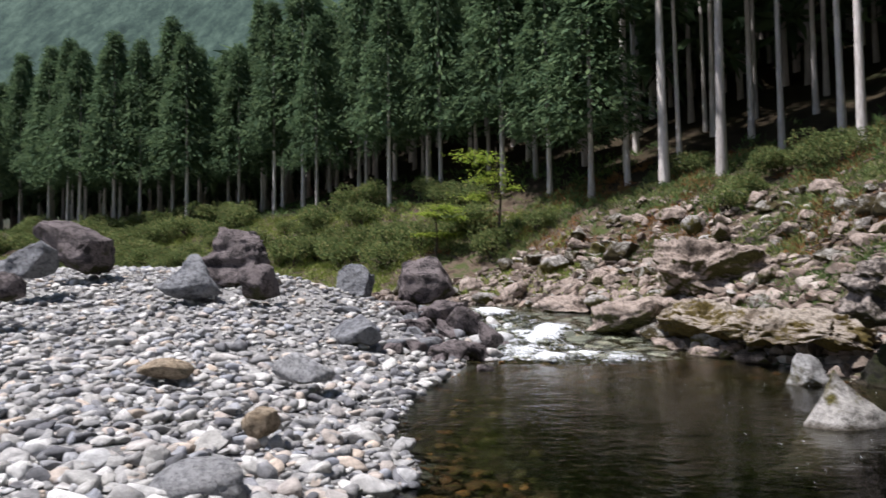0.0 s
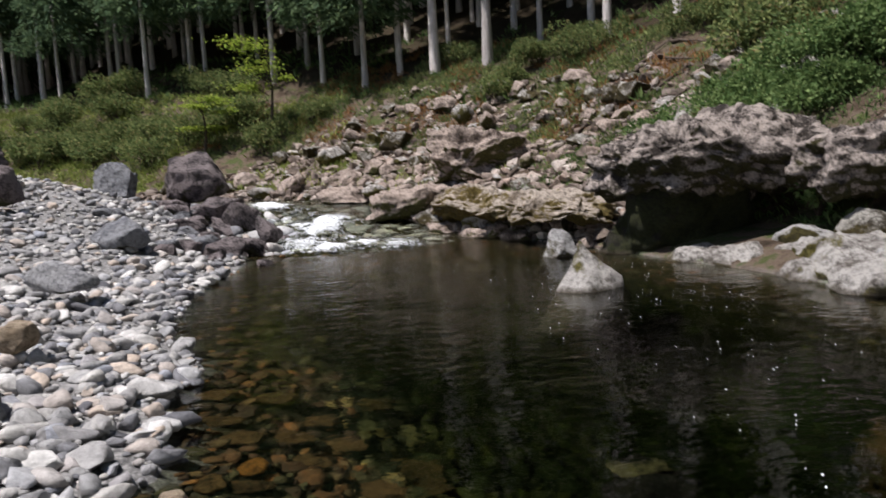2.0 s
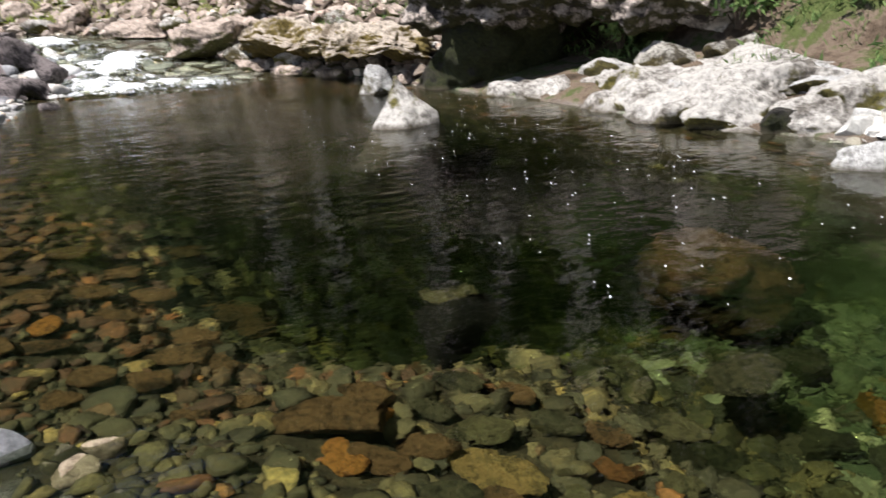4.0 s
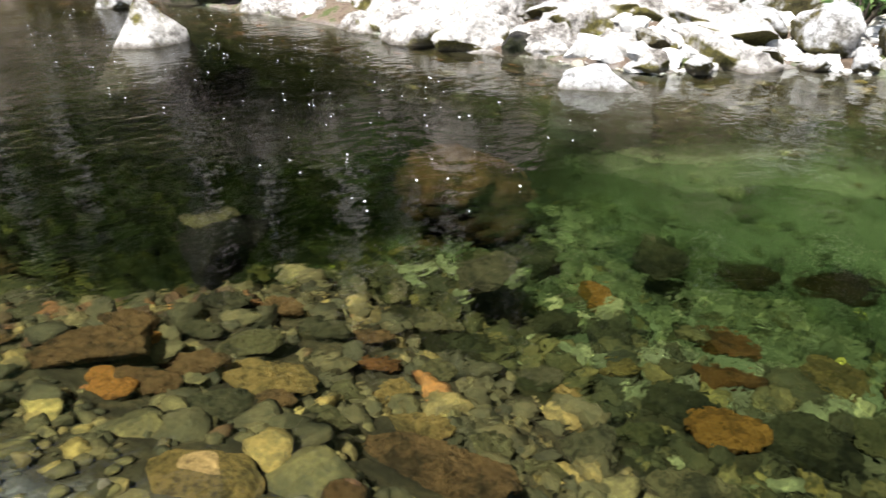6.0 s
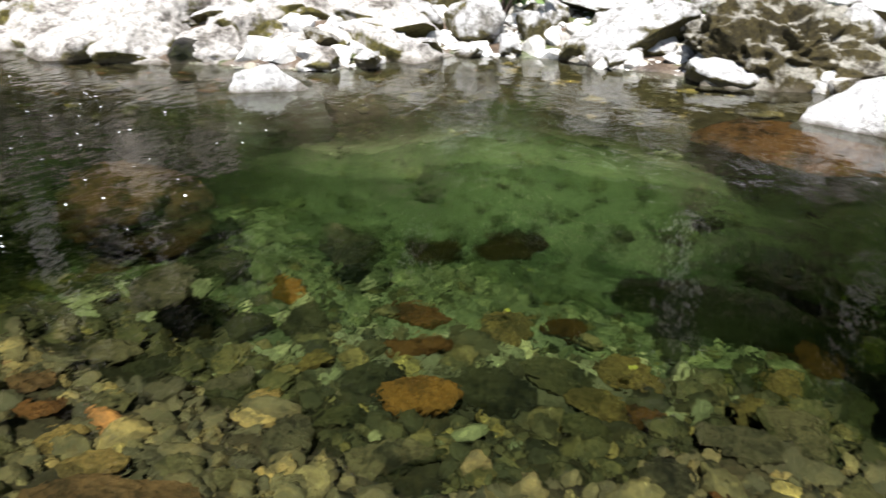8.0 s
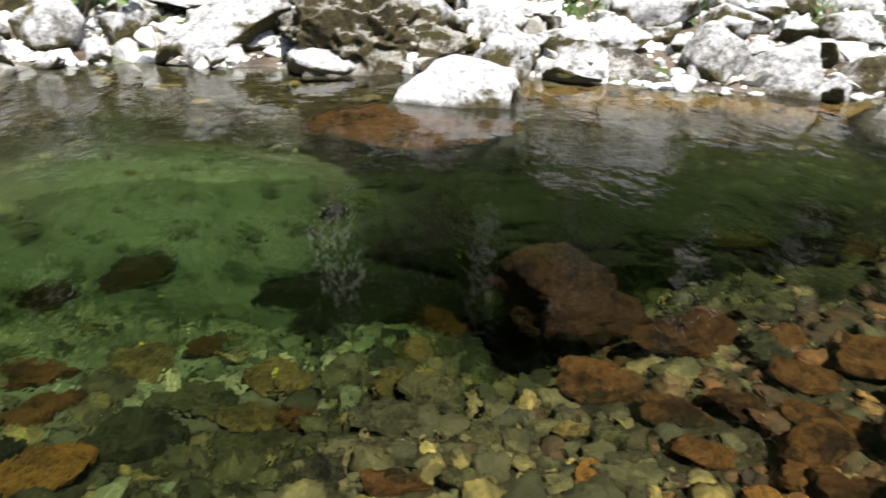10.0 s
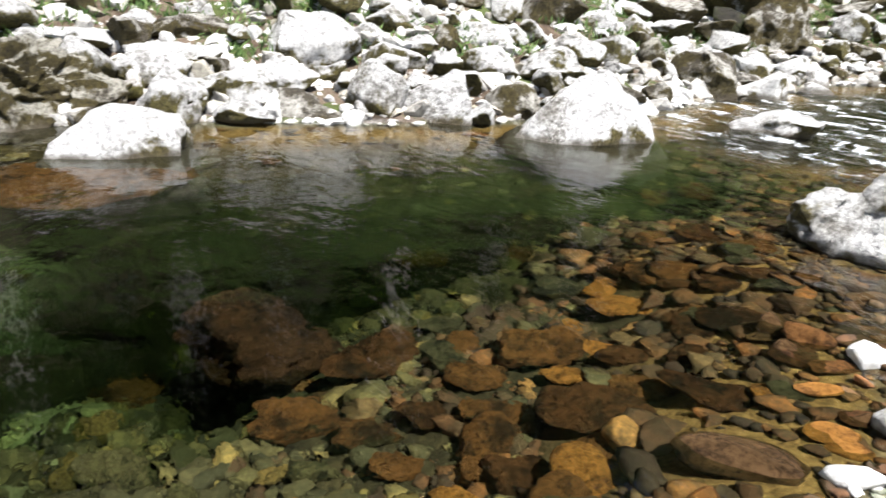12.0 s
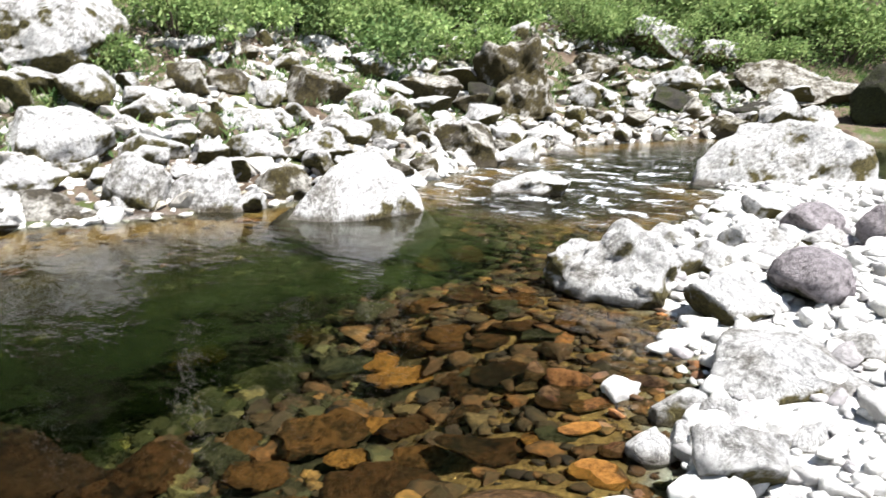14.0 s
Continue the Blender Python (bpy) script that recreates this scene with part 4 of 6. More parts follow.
boulder("white stone at the edge of the gravel", 0.94, -4.85, 0.06, 0.29, 0.22, 0.21, 221, "bleached", 577, ridge=0.20, n=4)
boulder("white stone at the edge of the gravel", 0.92, -3.83, 0.04, 0.22, 0.17, 0.16, 221, "bleached", 578, ridge=0.20, n=4)
near_rocks = [rock_mesh("boulder", 1.0, 0.8, 0.7, 340 + i, M[("dark_rock", "blue_rock", "dark_rock")[i % 3]], n=4, ridge=0.55) for i in range(6)]
rn = np.random.RandomState(12)
for k in range(75):
    y = rn.uniform(12.5, 24)
    x = np.interp(y, [12, 16, 20, 24], [0.6, 1.5, 0.6, -1.5]) - abs(rn.normal(0, 1.3))
    size = rn.uniform(0.35, 0.8)
    ob = new("wet_rock", near_rocks[rn.randint(6)])
    ob.matrix_world = pose(x, y, max(height(x, y), float(level(y)) - 0.12) - 0.15 * size, 0, 0, rn.uniform(0, 360)) @ Matrix.Diagonal((size * 1.2, size, size * rn.uniform(0.7, 1.0), 1))
    tagged(ob, "dark wet boulder beside the rapid", "rock", "boulders beside the rapid")
boulder("white slab on the gravel", 0.6, -4.7, 0.1, 0.5, 0.45, 0.26, 70, "bleached", 56, ridge=0.15)
rb = np.random.RandomState(77)
taken = [(o.location.x, o.location.y) for o in scene.objects if o.name.startswith("boulder")]


def strew(name, box, n, reach, mats, label, group, lo, hi, seed):
    """Boulders strewn along the far bank; eight shapes serve for all."""
    kinds = [rock_mesh("boulder", 1.0, 0.8, 0.7, seed + i, M[mats[i % len(mats)]], n=4, ridge=0.65) for i in range(8)]
    made = 0
    for x, y in zip(rb.uniform(box[0], box[1], 4000), rb.uniform(box[2], box[3], 4000)):
        if made >= n:
            break
        size = lo + (hi - lo) * rb.rand() ** 2
        if any((x - a) ** 2 + (y - b) ** 2 < (0.2 + 0.55 * size) ** 2 for a, b in taken):
            continue
        _, w_, e_, d_, _ = land(np.array([x]), np.array([y]))
        if e_[0] and d_[0] < reach and rb.rand() > d_[0] / reach * 0.8:
            made += 1
            taken.append((x, y))
            i = rb.randint(8)
            ob = new(name, kinds[i])
            ob.matrix_world = pose(x, y, height(x, y) - 0.12 * size, 0, 0, rb.uniform(0, 360)) @ Matrix.Diagonal((size * rb.uniform(0.8, 1.3), size, size * rb.uniform(0.7, 1.15), 1))
            tagged(ob, ("brown mossy boulder" if mats[i % len(mats)] == "moss_rock" else label) + " among the rocks of the far bank", "rock", group)


strew("boulder", (5.5, 13, -22, 3.5), 225, 5.0, ("white_rock", "white_rock", "moss_rock", "white_rock"), "pale weathered boulder", "boulders of the lower far bank", 0.35, 1.3, 300)
strew("shore_rock", (5.2, 9.5, -20, 3.5), 110, 1.4, ("white_rock", "ledge_rock", "white_rock", "white_rock"), "pale water-edge boulder", "boulders along the water's edge", 0.35, 0.8, 310)
strew("broken_rock", (-2, 12, 10.5, 28), 270, 7.5, ("pink_rock", "ledge_rock", "pink_rock", "moss_rock"), "pinkish broken boulder", "boulders of the upper far bank", 0.3, 1.25, 320)
# sunken rocks
boulder("brown shelf of rock under the water beside a white rock", 6.55, -1.35, -1.0, 1.9, 1.2, 0.85, -95, "sub_rock", 67)
boulder("big brown rock under the water", 3.98, -1.95, -1.34, 1.0, 0.64, 0.72, 62, "sub_umber", 60, cuts=2, lump=0.16, ridge=0.6, jag=0.4)
boulder("brown wedge of rock under the water", 3.42, -2.38, -0.98, 0.58, 0.34, 0.36, 78, "sub_brown", 61, n=5, cuts=0, ridge=0.5, taper=0.3)
boulder("large brown rock under the water", 4.25, 3.12, -1.7, 1.35, 0.95, 1.25, 40, "sub_moss", 62, ridge=0.6, jag=0.6)
boulder("dark rock under the water with an ochre stone on it", 2.25, 3.3, -1.1, 0.72, 0.5, 0.66, 20, "sub_black", 63)
boulder("flat ochre stone lying on a dark rock under the water", 2.24, 3.33, -0.54, 0.34, 0.24, 0.11, -20, "olive_slab", 86, "stone", n=4, ridge=0.3, sink=0.0)
boulder("dark rock under the water", 3.15, 2.05, -1.0, 0.42, 0.35, 0.26, 30, "sub_dark", 69)
boulder("dark rock under the water", 4.3, 1.55, -1.4, 0.4, 0.34, 0.3, 60, "sub_dark", 70)
bed_kinds, bed_spots = {}, []


def bed_stone(label, x, y, w, d, h, turn, mat):
    """A stone of the river bed; five worn shapes of each colour serve for all."""
    if mat not in bed_kinds:
        soft = mat in ("olive_slab", "chestnut", "yellow_rock", "orange_rock")
        bed_kinds[mat] = [rock_mesh("stone", 1.0, 0.8, 0.45, 800 + 11 * i + 7 * len(bed_kinds), M[mat], n=4, ridge=0.22 if soft else 0.45, cuts=1 if soft else 2, lump=0.18, sink=0.0) for i in range(5)]
    z = height(x, y)
    h = max(min(h, -z - 0.015), 0.03)
    ob = new("stone", bed_kinds[mat][int(37 * x + 91 * y) % 5])
    ob.matrix_world = pose(x, y, z + 0.02, 0, 0, turn) @ Matrix.Diagonal((w * 1.08, d * 1.35, h * 2.2, 1))
    bed_spots.append((x, y, w))
    return tagged(ob, label, "stone")


bed_stone("rough red-brown stone on the river bed", 2.93, -3.11, 0.45, 0.33, 0.21, 238, "sub_rock")
bed_stone("rough red-brown stone on the river bed", 2.97, -2.71, 0.29, 0.23, 0.16, 238, "sub_rock")
bed_stone("rough red-brown stone on the river bed", 3.27, -1.91, 0.43, 0.28, 0.20, 238, "sub_rock")
bed_stone("rough red-brown stone on the river bed", 2.92, -2.09, 0.29, 0.19, 0.15, 238, "sub_rock")
bed_stone("dark brown stone on the river bed", 2.83, -2.32, 0.24, 0.17, 0.13, 238, "sub_brown")
bed_stone("rough red-brown stone on the river bed", 2.64, -2.57, 0.29, 0.17, 0.13, 238, "sub_rock")
bed_stone("rusty orange stone on the river bed", 1.96, -2.50, 0.27, 0.29, 0.15, 238, "orange_rock")
bed_stone("dark brown stone on the river bed", 2.28, -2.84, 0.48, 0.31, 0.22, 238, "sub_brown")
bed_stone("rough red-brown stone on the river bed", 2.28, -3.14, 0.32, 0.18, 0.13, 238, "sub_rock")
bed_stone("dark brown stone on the river bed", 2.01, -3.20, 0.42, 0.21, 0.13, 213, "sub_brown")
bed_stone("dark brown stone on the river bed", 2.42, -3.94, 0.38, 0.26, 0.15, 238, "sub_brown")
bed_stone("dark brown stone on the river bed", 2.37, -3.50, 0.20, 0.19, 0.11, 238, "sub_brown")
bed_stone("dark brown stone on the river bed", 2.63, -3.36, 0.27, 0.17, 0.12, 238, "sub_brown")
bed_stone("ochre stone on the river bed", 4.05, -1.10, 0.20, 0.24, 0.11, 238, "yellow_rock")
bed_stone("rough red-brown stone on the river bed", 5.26, -1.17, 0.44, 0.31, 0.20, 238, "sub_rock")
bed_stone("rough red-brown stone on the river bed", 4.70, -1.37, 0.35, 0.27, 0.18, 238, "sub_rock")
bed_stone("ochre stone on the river bed", 3.69, -0.95, 0.15, 0.19, 0.09, 298, "yellow_rock")
bed_stone("olive green slab on the river bed", 3.46, -1.09, 0.35, 0.24, 0.18, 238, "olive_slab")
bed_stone("olive green slab on the river bed", 4.32, -1.51, 0.22, 0.16, 0.12, 238, "olive_slab")
bed_stone("rough red-brown stone on the river bed", 2.31, -2.31, 0.21, 0.14, 0.12, 238, "sub_rock")
bed_stone("dark brown stone on the river bed", 2.14, -2.40, 0.14, 0.17, 0.08, 238, "sub_brown")
bed_stone("dark olive stone on the river bed", 3.57, -3.82, 0.40, 0.25, 0.15, 238, "sub_dark")
bed_stone("olive green slab on the river bed", 4.04, -3.65, 0.59, 0.32, 0.18, 238, "olive_slab")
bed_stone("rusty orange stone on the river bed", 5.79, -4.06, 0.47, 0.24, 0.13, 238, "orange_rock")
bed_stone("rough red-brown stone on the river bed", 4.70, -4.43, 0.28, 0.34, 0.15, 238, "sub_rock")
bed_stone("rough red-brown stone on the river bed", 3.23, -4.15, 0.25, 0.30, 0.14, 238, "sub_rock")
bed_stone("rusty orange stone on the river bed", 3.11, -3.86, 0.45, 0.22, 0.12, 238, "orange_rock")
bed_stone("olive green slab on the river bed", 6.19, -1.35, 0.99, 0.50, 0.23, 238, "olive_slab")
bed_stone("rough red-brown stone on the river bed", 4.98, -6.30, 0.34, 0.41, 0.18, 238, "sub_rock")
bed_stone("dark brown stone on the river bed", 3.03, -4.18, 0.21, 0.14, 0.09, 238, "sub_brown")
bed_stone("dark brown stone on the river bed", 2.73, -4.48, 0.32, 0.16, 0.10, 238, "sub_brown")
bed_stone("rusty orange stone on the river bed", 1.73, -3.52, 0.21, 0.10, 0.08, 238, "orange_rock")
bed_stone("dark brown stone on the river bed", 1.99, -3.69, 0.17, 0.20, 0.09, 238, "sub_brown")
bed_stone("rusty orange stone on the river bed", 1.53, -3.27, 0.19, 0.12, 0.10, 238, "orange_rock")
bed_stone("dark brown stone on the river bed", 4.65, -6.45, 0.40, 0.47, 0.18, 238, "sub_brown")
bed_stone("dark brown stone on the river bed", 3.37, -4.75, 0.28, 0.31, 0.15, 238, "sub_brown")
bed_stone("olive green slab on the river bed", 2.83, -1.80, 0.23, 0.12, 0.11, 238, "olive_slab")
bed_stone("ochre stone on the river bed", 2.94, -1.64, 0.16, 0.10, 0.09, 238, "yellow_rock")
bed_stone("rough red-brown stone on the river bed", 2.60, -2.06, 0.22, 0.15, 0.12, 238, "sub_rock")
bed_stone("rusty orange stone on the river bed", 2.67, -3.03, 0.25, 0.13, 0.10, 238, "orange_rock")
bed_stone("dark olive stone on the river bed", 3.67, -2.95, 0.24, 0.16, 0.12, 238, "sub_dark")
bed_stone("dark olive stone on the river bed", 3.97, -4.48, 0.34, 0.35, 0.17, 238, "sub_dark")
bed_stone("rough red-brown stone on the river bed", 1.80, -3.75, 0.22, 0.11, 0.08, 238, "sub_rock")
bed_stone("chestnut brown slab on the river bed", 2.18, -3.81, 0.18, 0.09, 0.07, 238, "chestnut")
bed_stone("dark brown stone on the river bed", 1.51, -3.47, 0.18, 0.11, 0.09, 238, "sub_brown")
bed_stone("ochre stone on the river bed", 4.11, 0.44, 0.34, 0.40, 0.19, 261, "yellow_rock")
bed_stone("ochre stone on the river bed", 3.87, -0.32, 0.35, 0.24, 0.18, 261, "yellow_rock")
bed_stone("rough red-brown stone on the river bed", 4.84, -1.46, 0.24, 0.29, 0.13, 261, "sub_rock")
bed_stone("ochre stone on the river bed", 3.60, -0.90, 0.15, 0.18, 0.08, 261, "yellow_rock")
bed_stone("dark olive stone on the river bed", 3.27, -0.85, 0.33, 0.22, 0.17, 261, "sub_dark")
bed_stone("rusty orange stone on the river bed", 3.19, 0.62, 0.38, 0.24, 0.18, 296, "orange_rock")
bed_stone("olive green slab on the river bed", 3.72, 0.05, 0.37, 0.23, 0.17, 261, "olive_slab")
bed_stone("rough red-brown stone on the river bed", 3.76, 0.82, 0.40, 0.20, 0.11, 301, "sub_rock")
bed_stone("ochre stone on the river bed", 3.53, -0.23, 0.39, 0.19, 0.07, 261, "yellow_rock")
bed_stone("rough red-brown stone on the river bed", 3.47, -0.45, 0.23, 0.12, 0.10, 261, "sub_rock")
bed_stone("dark olive stone on the river bed", 3.43, 0.31, 0.45, 0.28, 0.21, 261, "sub_dark")
bed_stone("rough red-brown stone on the river bed", 4.12, 0.99, 0.39, 0.20, 0.12, 281, "sub_rock")
bed_stone("olive green slab on the river bed", 6.09, -2.96, 0.46, 0.29, 0.16, 261, "olive_slab")
bed_stone("dark olive stone on the river bed", 5.36, -0.63, 1.29, 0.70, 0.16, 261, "sub_dark")
bed_stone("dark olive stone on the river bed", 4.68, -0.52, 0.34, 0.17, 0.13, 261, "sub_dark")
bed_stone("dark olive stone on the river bed", 4.43, -1.75, 0.30, 0.20, 0.15, 261, "sub_dark")
bed_stone("rough red-brown stone on the river bed", 4.34, 0.11, 0.25, 0.20, 0.14, 261, "sub_rock")
bed_stone("olive green slab on the river bed", 5.72, -3.56, 0.46, 0.27, 0.16, 261, "olive_slab")
bed_stone("olive green slab on the river bed", 3.24, -0.18, 0.25, 0.13, 0.12, 261, "olive_slab")
bed_stone("olive green slab on the river bed", 3.07, -1.29, 0.16, 0.19, 0.09, 261, "olive_slab")
bed_stone("rough red-brown stone on the river bed", 2.76, -0.86, 0.26, 0.13, 0.10, 261, "sub_rock")
bed_stone("rusty orange stone on the river bed", 2.63, -1.62, 0.14, 0.13, 0.08, 261, "orange_rock")
bed_stone("dark olive stone on the river bed", 2.90, -0.56, 0.20, 0.19, 0.11, 261, "sub_dark")
bed_stone("olive green slab on the river bed", 2.74, -1.13, 0.19, 0.11, 0.10, 261, "olive_slab")
bed_stone("ochre stone on the river bed", 1.98, 1.42, 0.26, 0.13, 0.12, 307, "yellow_rock")
bed_stone("chestnut brown slab on the river bed", 1.77, 1.13, 0.56, 0.28, 0.14, 299, "chestnut")
bed_stone("rough red-brown stone on the river bed", 2.22, 1.95, 0.22, 0.11, 0.09, 307, "sub_rock")
bed_stone("ochre stone on the river bed", 1.66, 2.04, 0.47, 0.23, 0.09, 307, "yellow_rock")
bed_stone("rusty orange stone on the river bed", 1.41, 2.49, 0.13, 0.11, 0.07, 307, "orange_rock")
bed_stone("rusty orange stone on the river bed", 1.11, 2.11, 0.16, 0.13, 0.09, 307, "orange_rock")
bed_stone("olive green slab on the river bed", 1.63, 1.55, 0.20, 0.13, 0.11, 307, "olive_slab")
bed_stone("chestnut brown slab on the river bed", 1.59, 1.83, 0.16, 0.08, 0.08, 307, "chestnut")
bed_stone("olive green slab on the river bed", 2.46, 1.77, 0.17, 0.11, 0.09, 307, "olive_slab")
bed_stone("olive green slab on the river bed", 2.78, 2.12, 0.37, 0.18, 0.11, 307, "olive_slab")
bed_stone("olive green slab on the river bed", 2.18, 1.21, 0.14, 0.17, 0.08, 17, "olive_slab")
bed_stone("olive green slab on the river bed", 2.23, 0.98, 0.16, 0.08, 0.09, 307, "olive_slab")
bed_stone("ochre stone on the river bed", 2.11, 1.72, 0.20, 0.12, 0.11, 337, "yellow_rock")
bed_stone("ochre stone on the river bed", 3.36, 1.28, 0.25, 0.13, 0.11, 307, "yellow_rock")
bed_stone("dark olive stone on the river bed", 3.70, 1.54, 0.27, 0.19, 0.14, 307, "sub_dark")
bed_stone("dark olive stone on the river bed", 3.53, 1.81, 0.27, 0.19, 0.14, 307, "sub_dark")
bed_stone("dark olive stone on the river bed", 4.90, 1.83, 0.39, 0.28, 0.17, 307, "sub_dark")
bed_stone("dark olive stone on the river bed", 3.99, 2.37, 0.39, 0.36, 0.21, 307, "sub_dark")
bed_stone("dark olive stone on the river bed", 3.48, 2.34, 0.28, 0.22, 0.14, 307, "sub_dark")
bed_stone("dark olive stone on the river bed", 3.30, 0.91, 0.39, 0.26, 0.19, 307, "sub_dark")
bed_stone("dark olive stone on the river bed", 2.56, 0.97, 0.23, 0.19, 0.13, 307, "sub_dark")
bed_stone("olive green slab on the river bed", 2.88, 0.89, 0.22, 0.11, 0.10, 307, "olive_slab")
bed_stone("dark olive stone on the river bed", 2.85, 1.45, 0.26, 0.13, 0.10, 307, "sub_dark")
bed_stone("olive green slab on the river bed", 2.68, 0.52, 0.38, 0.19, 0.14, 307, "olive_slab")
bed_stone("rusty orange stone on the river bed", 4.01, 1.80, 0.28, 0.33, 0.15, 307, "orange_rock")
bed_stone("olive green slab on the river bed", 3.16, 4.31, 0.50, 0.44, 0.24, 307, "olive_slab")
bed_stone("chestnut brown slab on the river bed", 2.10, 2.47, 0.17, 0.13, 0.09, 307, "chestnut")
bed_stone("dark olive stone on the river bed", 1.64, 2.46, 0.21, 0.11, 0.10, 307, "sub_dark")
bed_stone("dark olive stone on the river bed", 1.88, 2.63, 0.26, 0.13, 0.10, 307, "sub_dark")
bed_stone("dark olive stone on the river bed", 2.16, 2.26, 0.25, 0.13, 0.10, 307, "sub_dark")
bed_stone("chestnut brown slab on the river bed", 1.42, 2.66, 0.25, 0.12, 0.09, 307, "chestnut")
bed_stone("chestnut brown slab on the river bed", 1.23, 2.10, 0.25, 0.15, 0.12, 307, "chestnut")
bed_stone("dark olive stone on the river bed", 1.31, 1.75, 0.23, 0.13, 0.11, 307, "sub_dark")
bed_stone("ochre stone on the river bed", 2.83, 1.27, 0.17, 0.11, 0.09, 307, "yellow_rock")
bed_stone("chestnut brown slab on the river bed", 5.30, 1.32, 0.40, 0.30, 0.18, 307, "chestnut")
bed_stone("chestnut brown slab on the river bed", 5.72, 0.81, 0.56, 0.28, 0.13, 307, "chestnut")
bed_stone("dark olive stone on the river bed", 2.86, 1.91, 0.27, 0.14, 0.11, 307, "sub_dark")
bed_stone("chestnut brown slab on the river bed", 2.36, 2.13, 0.20, 0.12, 0.10, 307, "chestnut")
bed_stone("ochre stone on the river bed", 3.03, 3.65, 0.25, 0.12, 0.08, 307, "yellow_rock")
bed_stone("olive green slab on the river bed", 1.94, 1.81, 0.15, 0.14, 0.08, 307, "olive_slab")
bed_stone("chestnut brown slab on the river bed", 0.61, 3.23, 0.22, 0.17, 0.12, 335, "chestnut")
bed_stone("chestnut brown slab on the river bed", 0.40, 3.27, 0.20, 0.16, 0.11, 335, "chestnut")
bed_stone("rusty orange stone on the river bed", 0.45, 3.09, 0.13, 0.09, 0.07, 335, "orange_rock")
bed_stone("chestnut brown slab on the river bed", 0.78, 3.52, 0.33, 0.17, 0.10, 335, "chestnut")
bed_stone("chestnut brown slab on the river bed", 0.94, 3.88, 0.27, 0.17, 0.11, 335, "chestnut")
bed_stone("chestnut brown slab on the river bed", 0.22, 3.66, 0.28, 0.14, 0.08, 335, "chestnut")
bed_stone("rusty orange stone on the river bed", 0.25, 3.86, 0.16, 0.19, 0.09, 335, "orange_rock")
bed_stone("chestnut brown slab on the river bed", 0.50, 4.61, 0.30, 0.24, 0.13, 335, "chestnut")
bed_stone("chestnut brown slab on the river bed", 0.71, 5.09, 0.29, 0.20, 0.11, 335, "chestnut")
bed_stone("chestnut brown slab on the river bed", 1.20, 5.72, 0.38, 0.19, 0.10, 335, "chestnut")
bed_stone("chestnut brown slab on the river bed", 0.04, 3.67, 0.18, 0.18, 0.10, 335, "chestnut")
bed_stone("chestnut brown slab on the river bed", 0.19, 4.37, 0.29, 0.20, 0.11, 335, "chestnut")
bed_stone("chestnut brown slab on the river bed", 1.27, 4.74, 0.53, 0.26, 0.09, 335, "chestnut")
bed_stone("chestnut brown slab on the river bed", 1.17, 2.43, 0.44, 0.23, 0.17, 335, "chestnut")
bed_stone("rusty orange stone on the river bed", 1.14, 2.24, 0.13, 0.11, 0.07, 335, "orange_rock")
bed_stone("chestnut brown slab on the river bed", 0.94, 2.77, 0.15, 0.08, 0.07, 335, "chestnut")
bed_stone("chestnut brown slab on the river bed", 0.70, 2.71, 0.15, 0.07, 0.05, 335, "chestnut")
bed_stone("chestnut brown slab on the river bed", 0.27, 3.11, 0.16, 0.13, 0.09, 335, "chestnut")
bed_stone("chestnut brown slab on the river bed", 1.39, 4.49, 0.35, 0.18, 0.12, 335, "chestnut")
bed_stone("chestnut brown slab on the river bed", 0.58, 4.16, 0.28, 0.17, 0.10, 335, "chestnut")
bed_stone("chestnut brown slab on the river bed", 0.42, 5.32, 0.34, 0.23, 0.11, 335, "chestnut")
bed_stone("dark olive stone on the river bed", 1.24, 3.31, 0.27, 0.14, 0.10, 335, "sub_dark")
bed_stone("chestnut brown slab on the river bed", 1.48, 2.21, 0.26, 0.13, 0.09, 335, "chestnut")
bed_stone("olive green slab on the river bed", 1.77, 2.27, 0.30, 0.15, 0.11, 335, "olive_slab")
bed_stone("chestnut brown slab on the river bed", 0.08, 4.71, 0.27, 0.19, 0.10, 335, "chestnut")
bed_stone("chestnut brown slab on the river bed", 0.84, 4.78, 0.32, 0.21, 0.12, 335, "chestnut")
bed_stone("chestnut brown slab on the river bed", 0.01, 5.26, 0.30, 0.24, 0.11, 335, "chestnut")
bed_stone("chestnut brown slab on the river bed", 0.95, 3.41, 0.24, 0.14, 0.10, 335, "chestnut")



def wet_stone(label, x, y, w, d, turn, mat, seed, out=0.025):
    """A stone that just breaks the surface of the shallows."""
    z = min(height(x, y), -0.02) - 0.03
    ob = new("stone", rock_mesh("stone", w, d, out - z, seed, M[mat], n=4, ridge=0.12, cuts=2, sink=0.0))
    ob.matrix_world = pose(x, y, z, 0, 0, turn)
    bed_spots.append((x, y, w))
    return tagged(ob, label, "stone")


wet_stone("long dark brown wet stone breaking the surface", 1.62, -2.86, 0.46, 0.24, 215, "wet_stone", 401, 0.03)
wet_stone("brown wet stone breaking the surface", 1.99, -3.74, 0.21, 0.19, 230, "wet_stone", 402)
wet_stone("flat brown wet stone breaking the surface", 1.72, -4.14, 0.28, 0.2, 220, "wet_stone", 403)
wet_stone("brown wet stone breaking the surface", 2.18, -3.95, 0.3, 0.22, 240, "wet_stone", 404)
wet_stone("small rusty stone breaking the surface", 1.45, -3.25, 0.17, 0.13, 200, "orange_rock", 405)
wet_stone("small dark wet stone breaking the surface", 1.52, -3.5, 0.16, 0.12, 250, "wet_stone", 406)
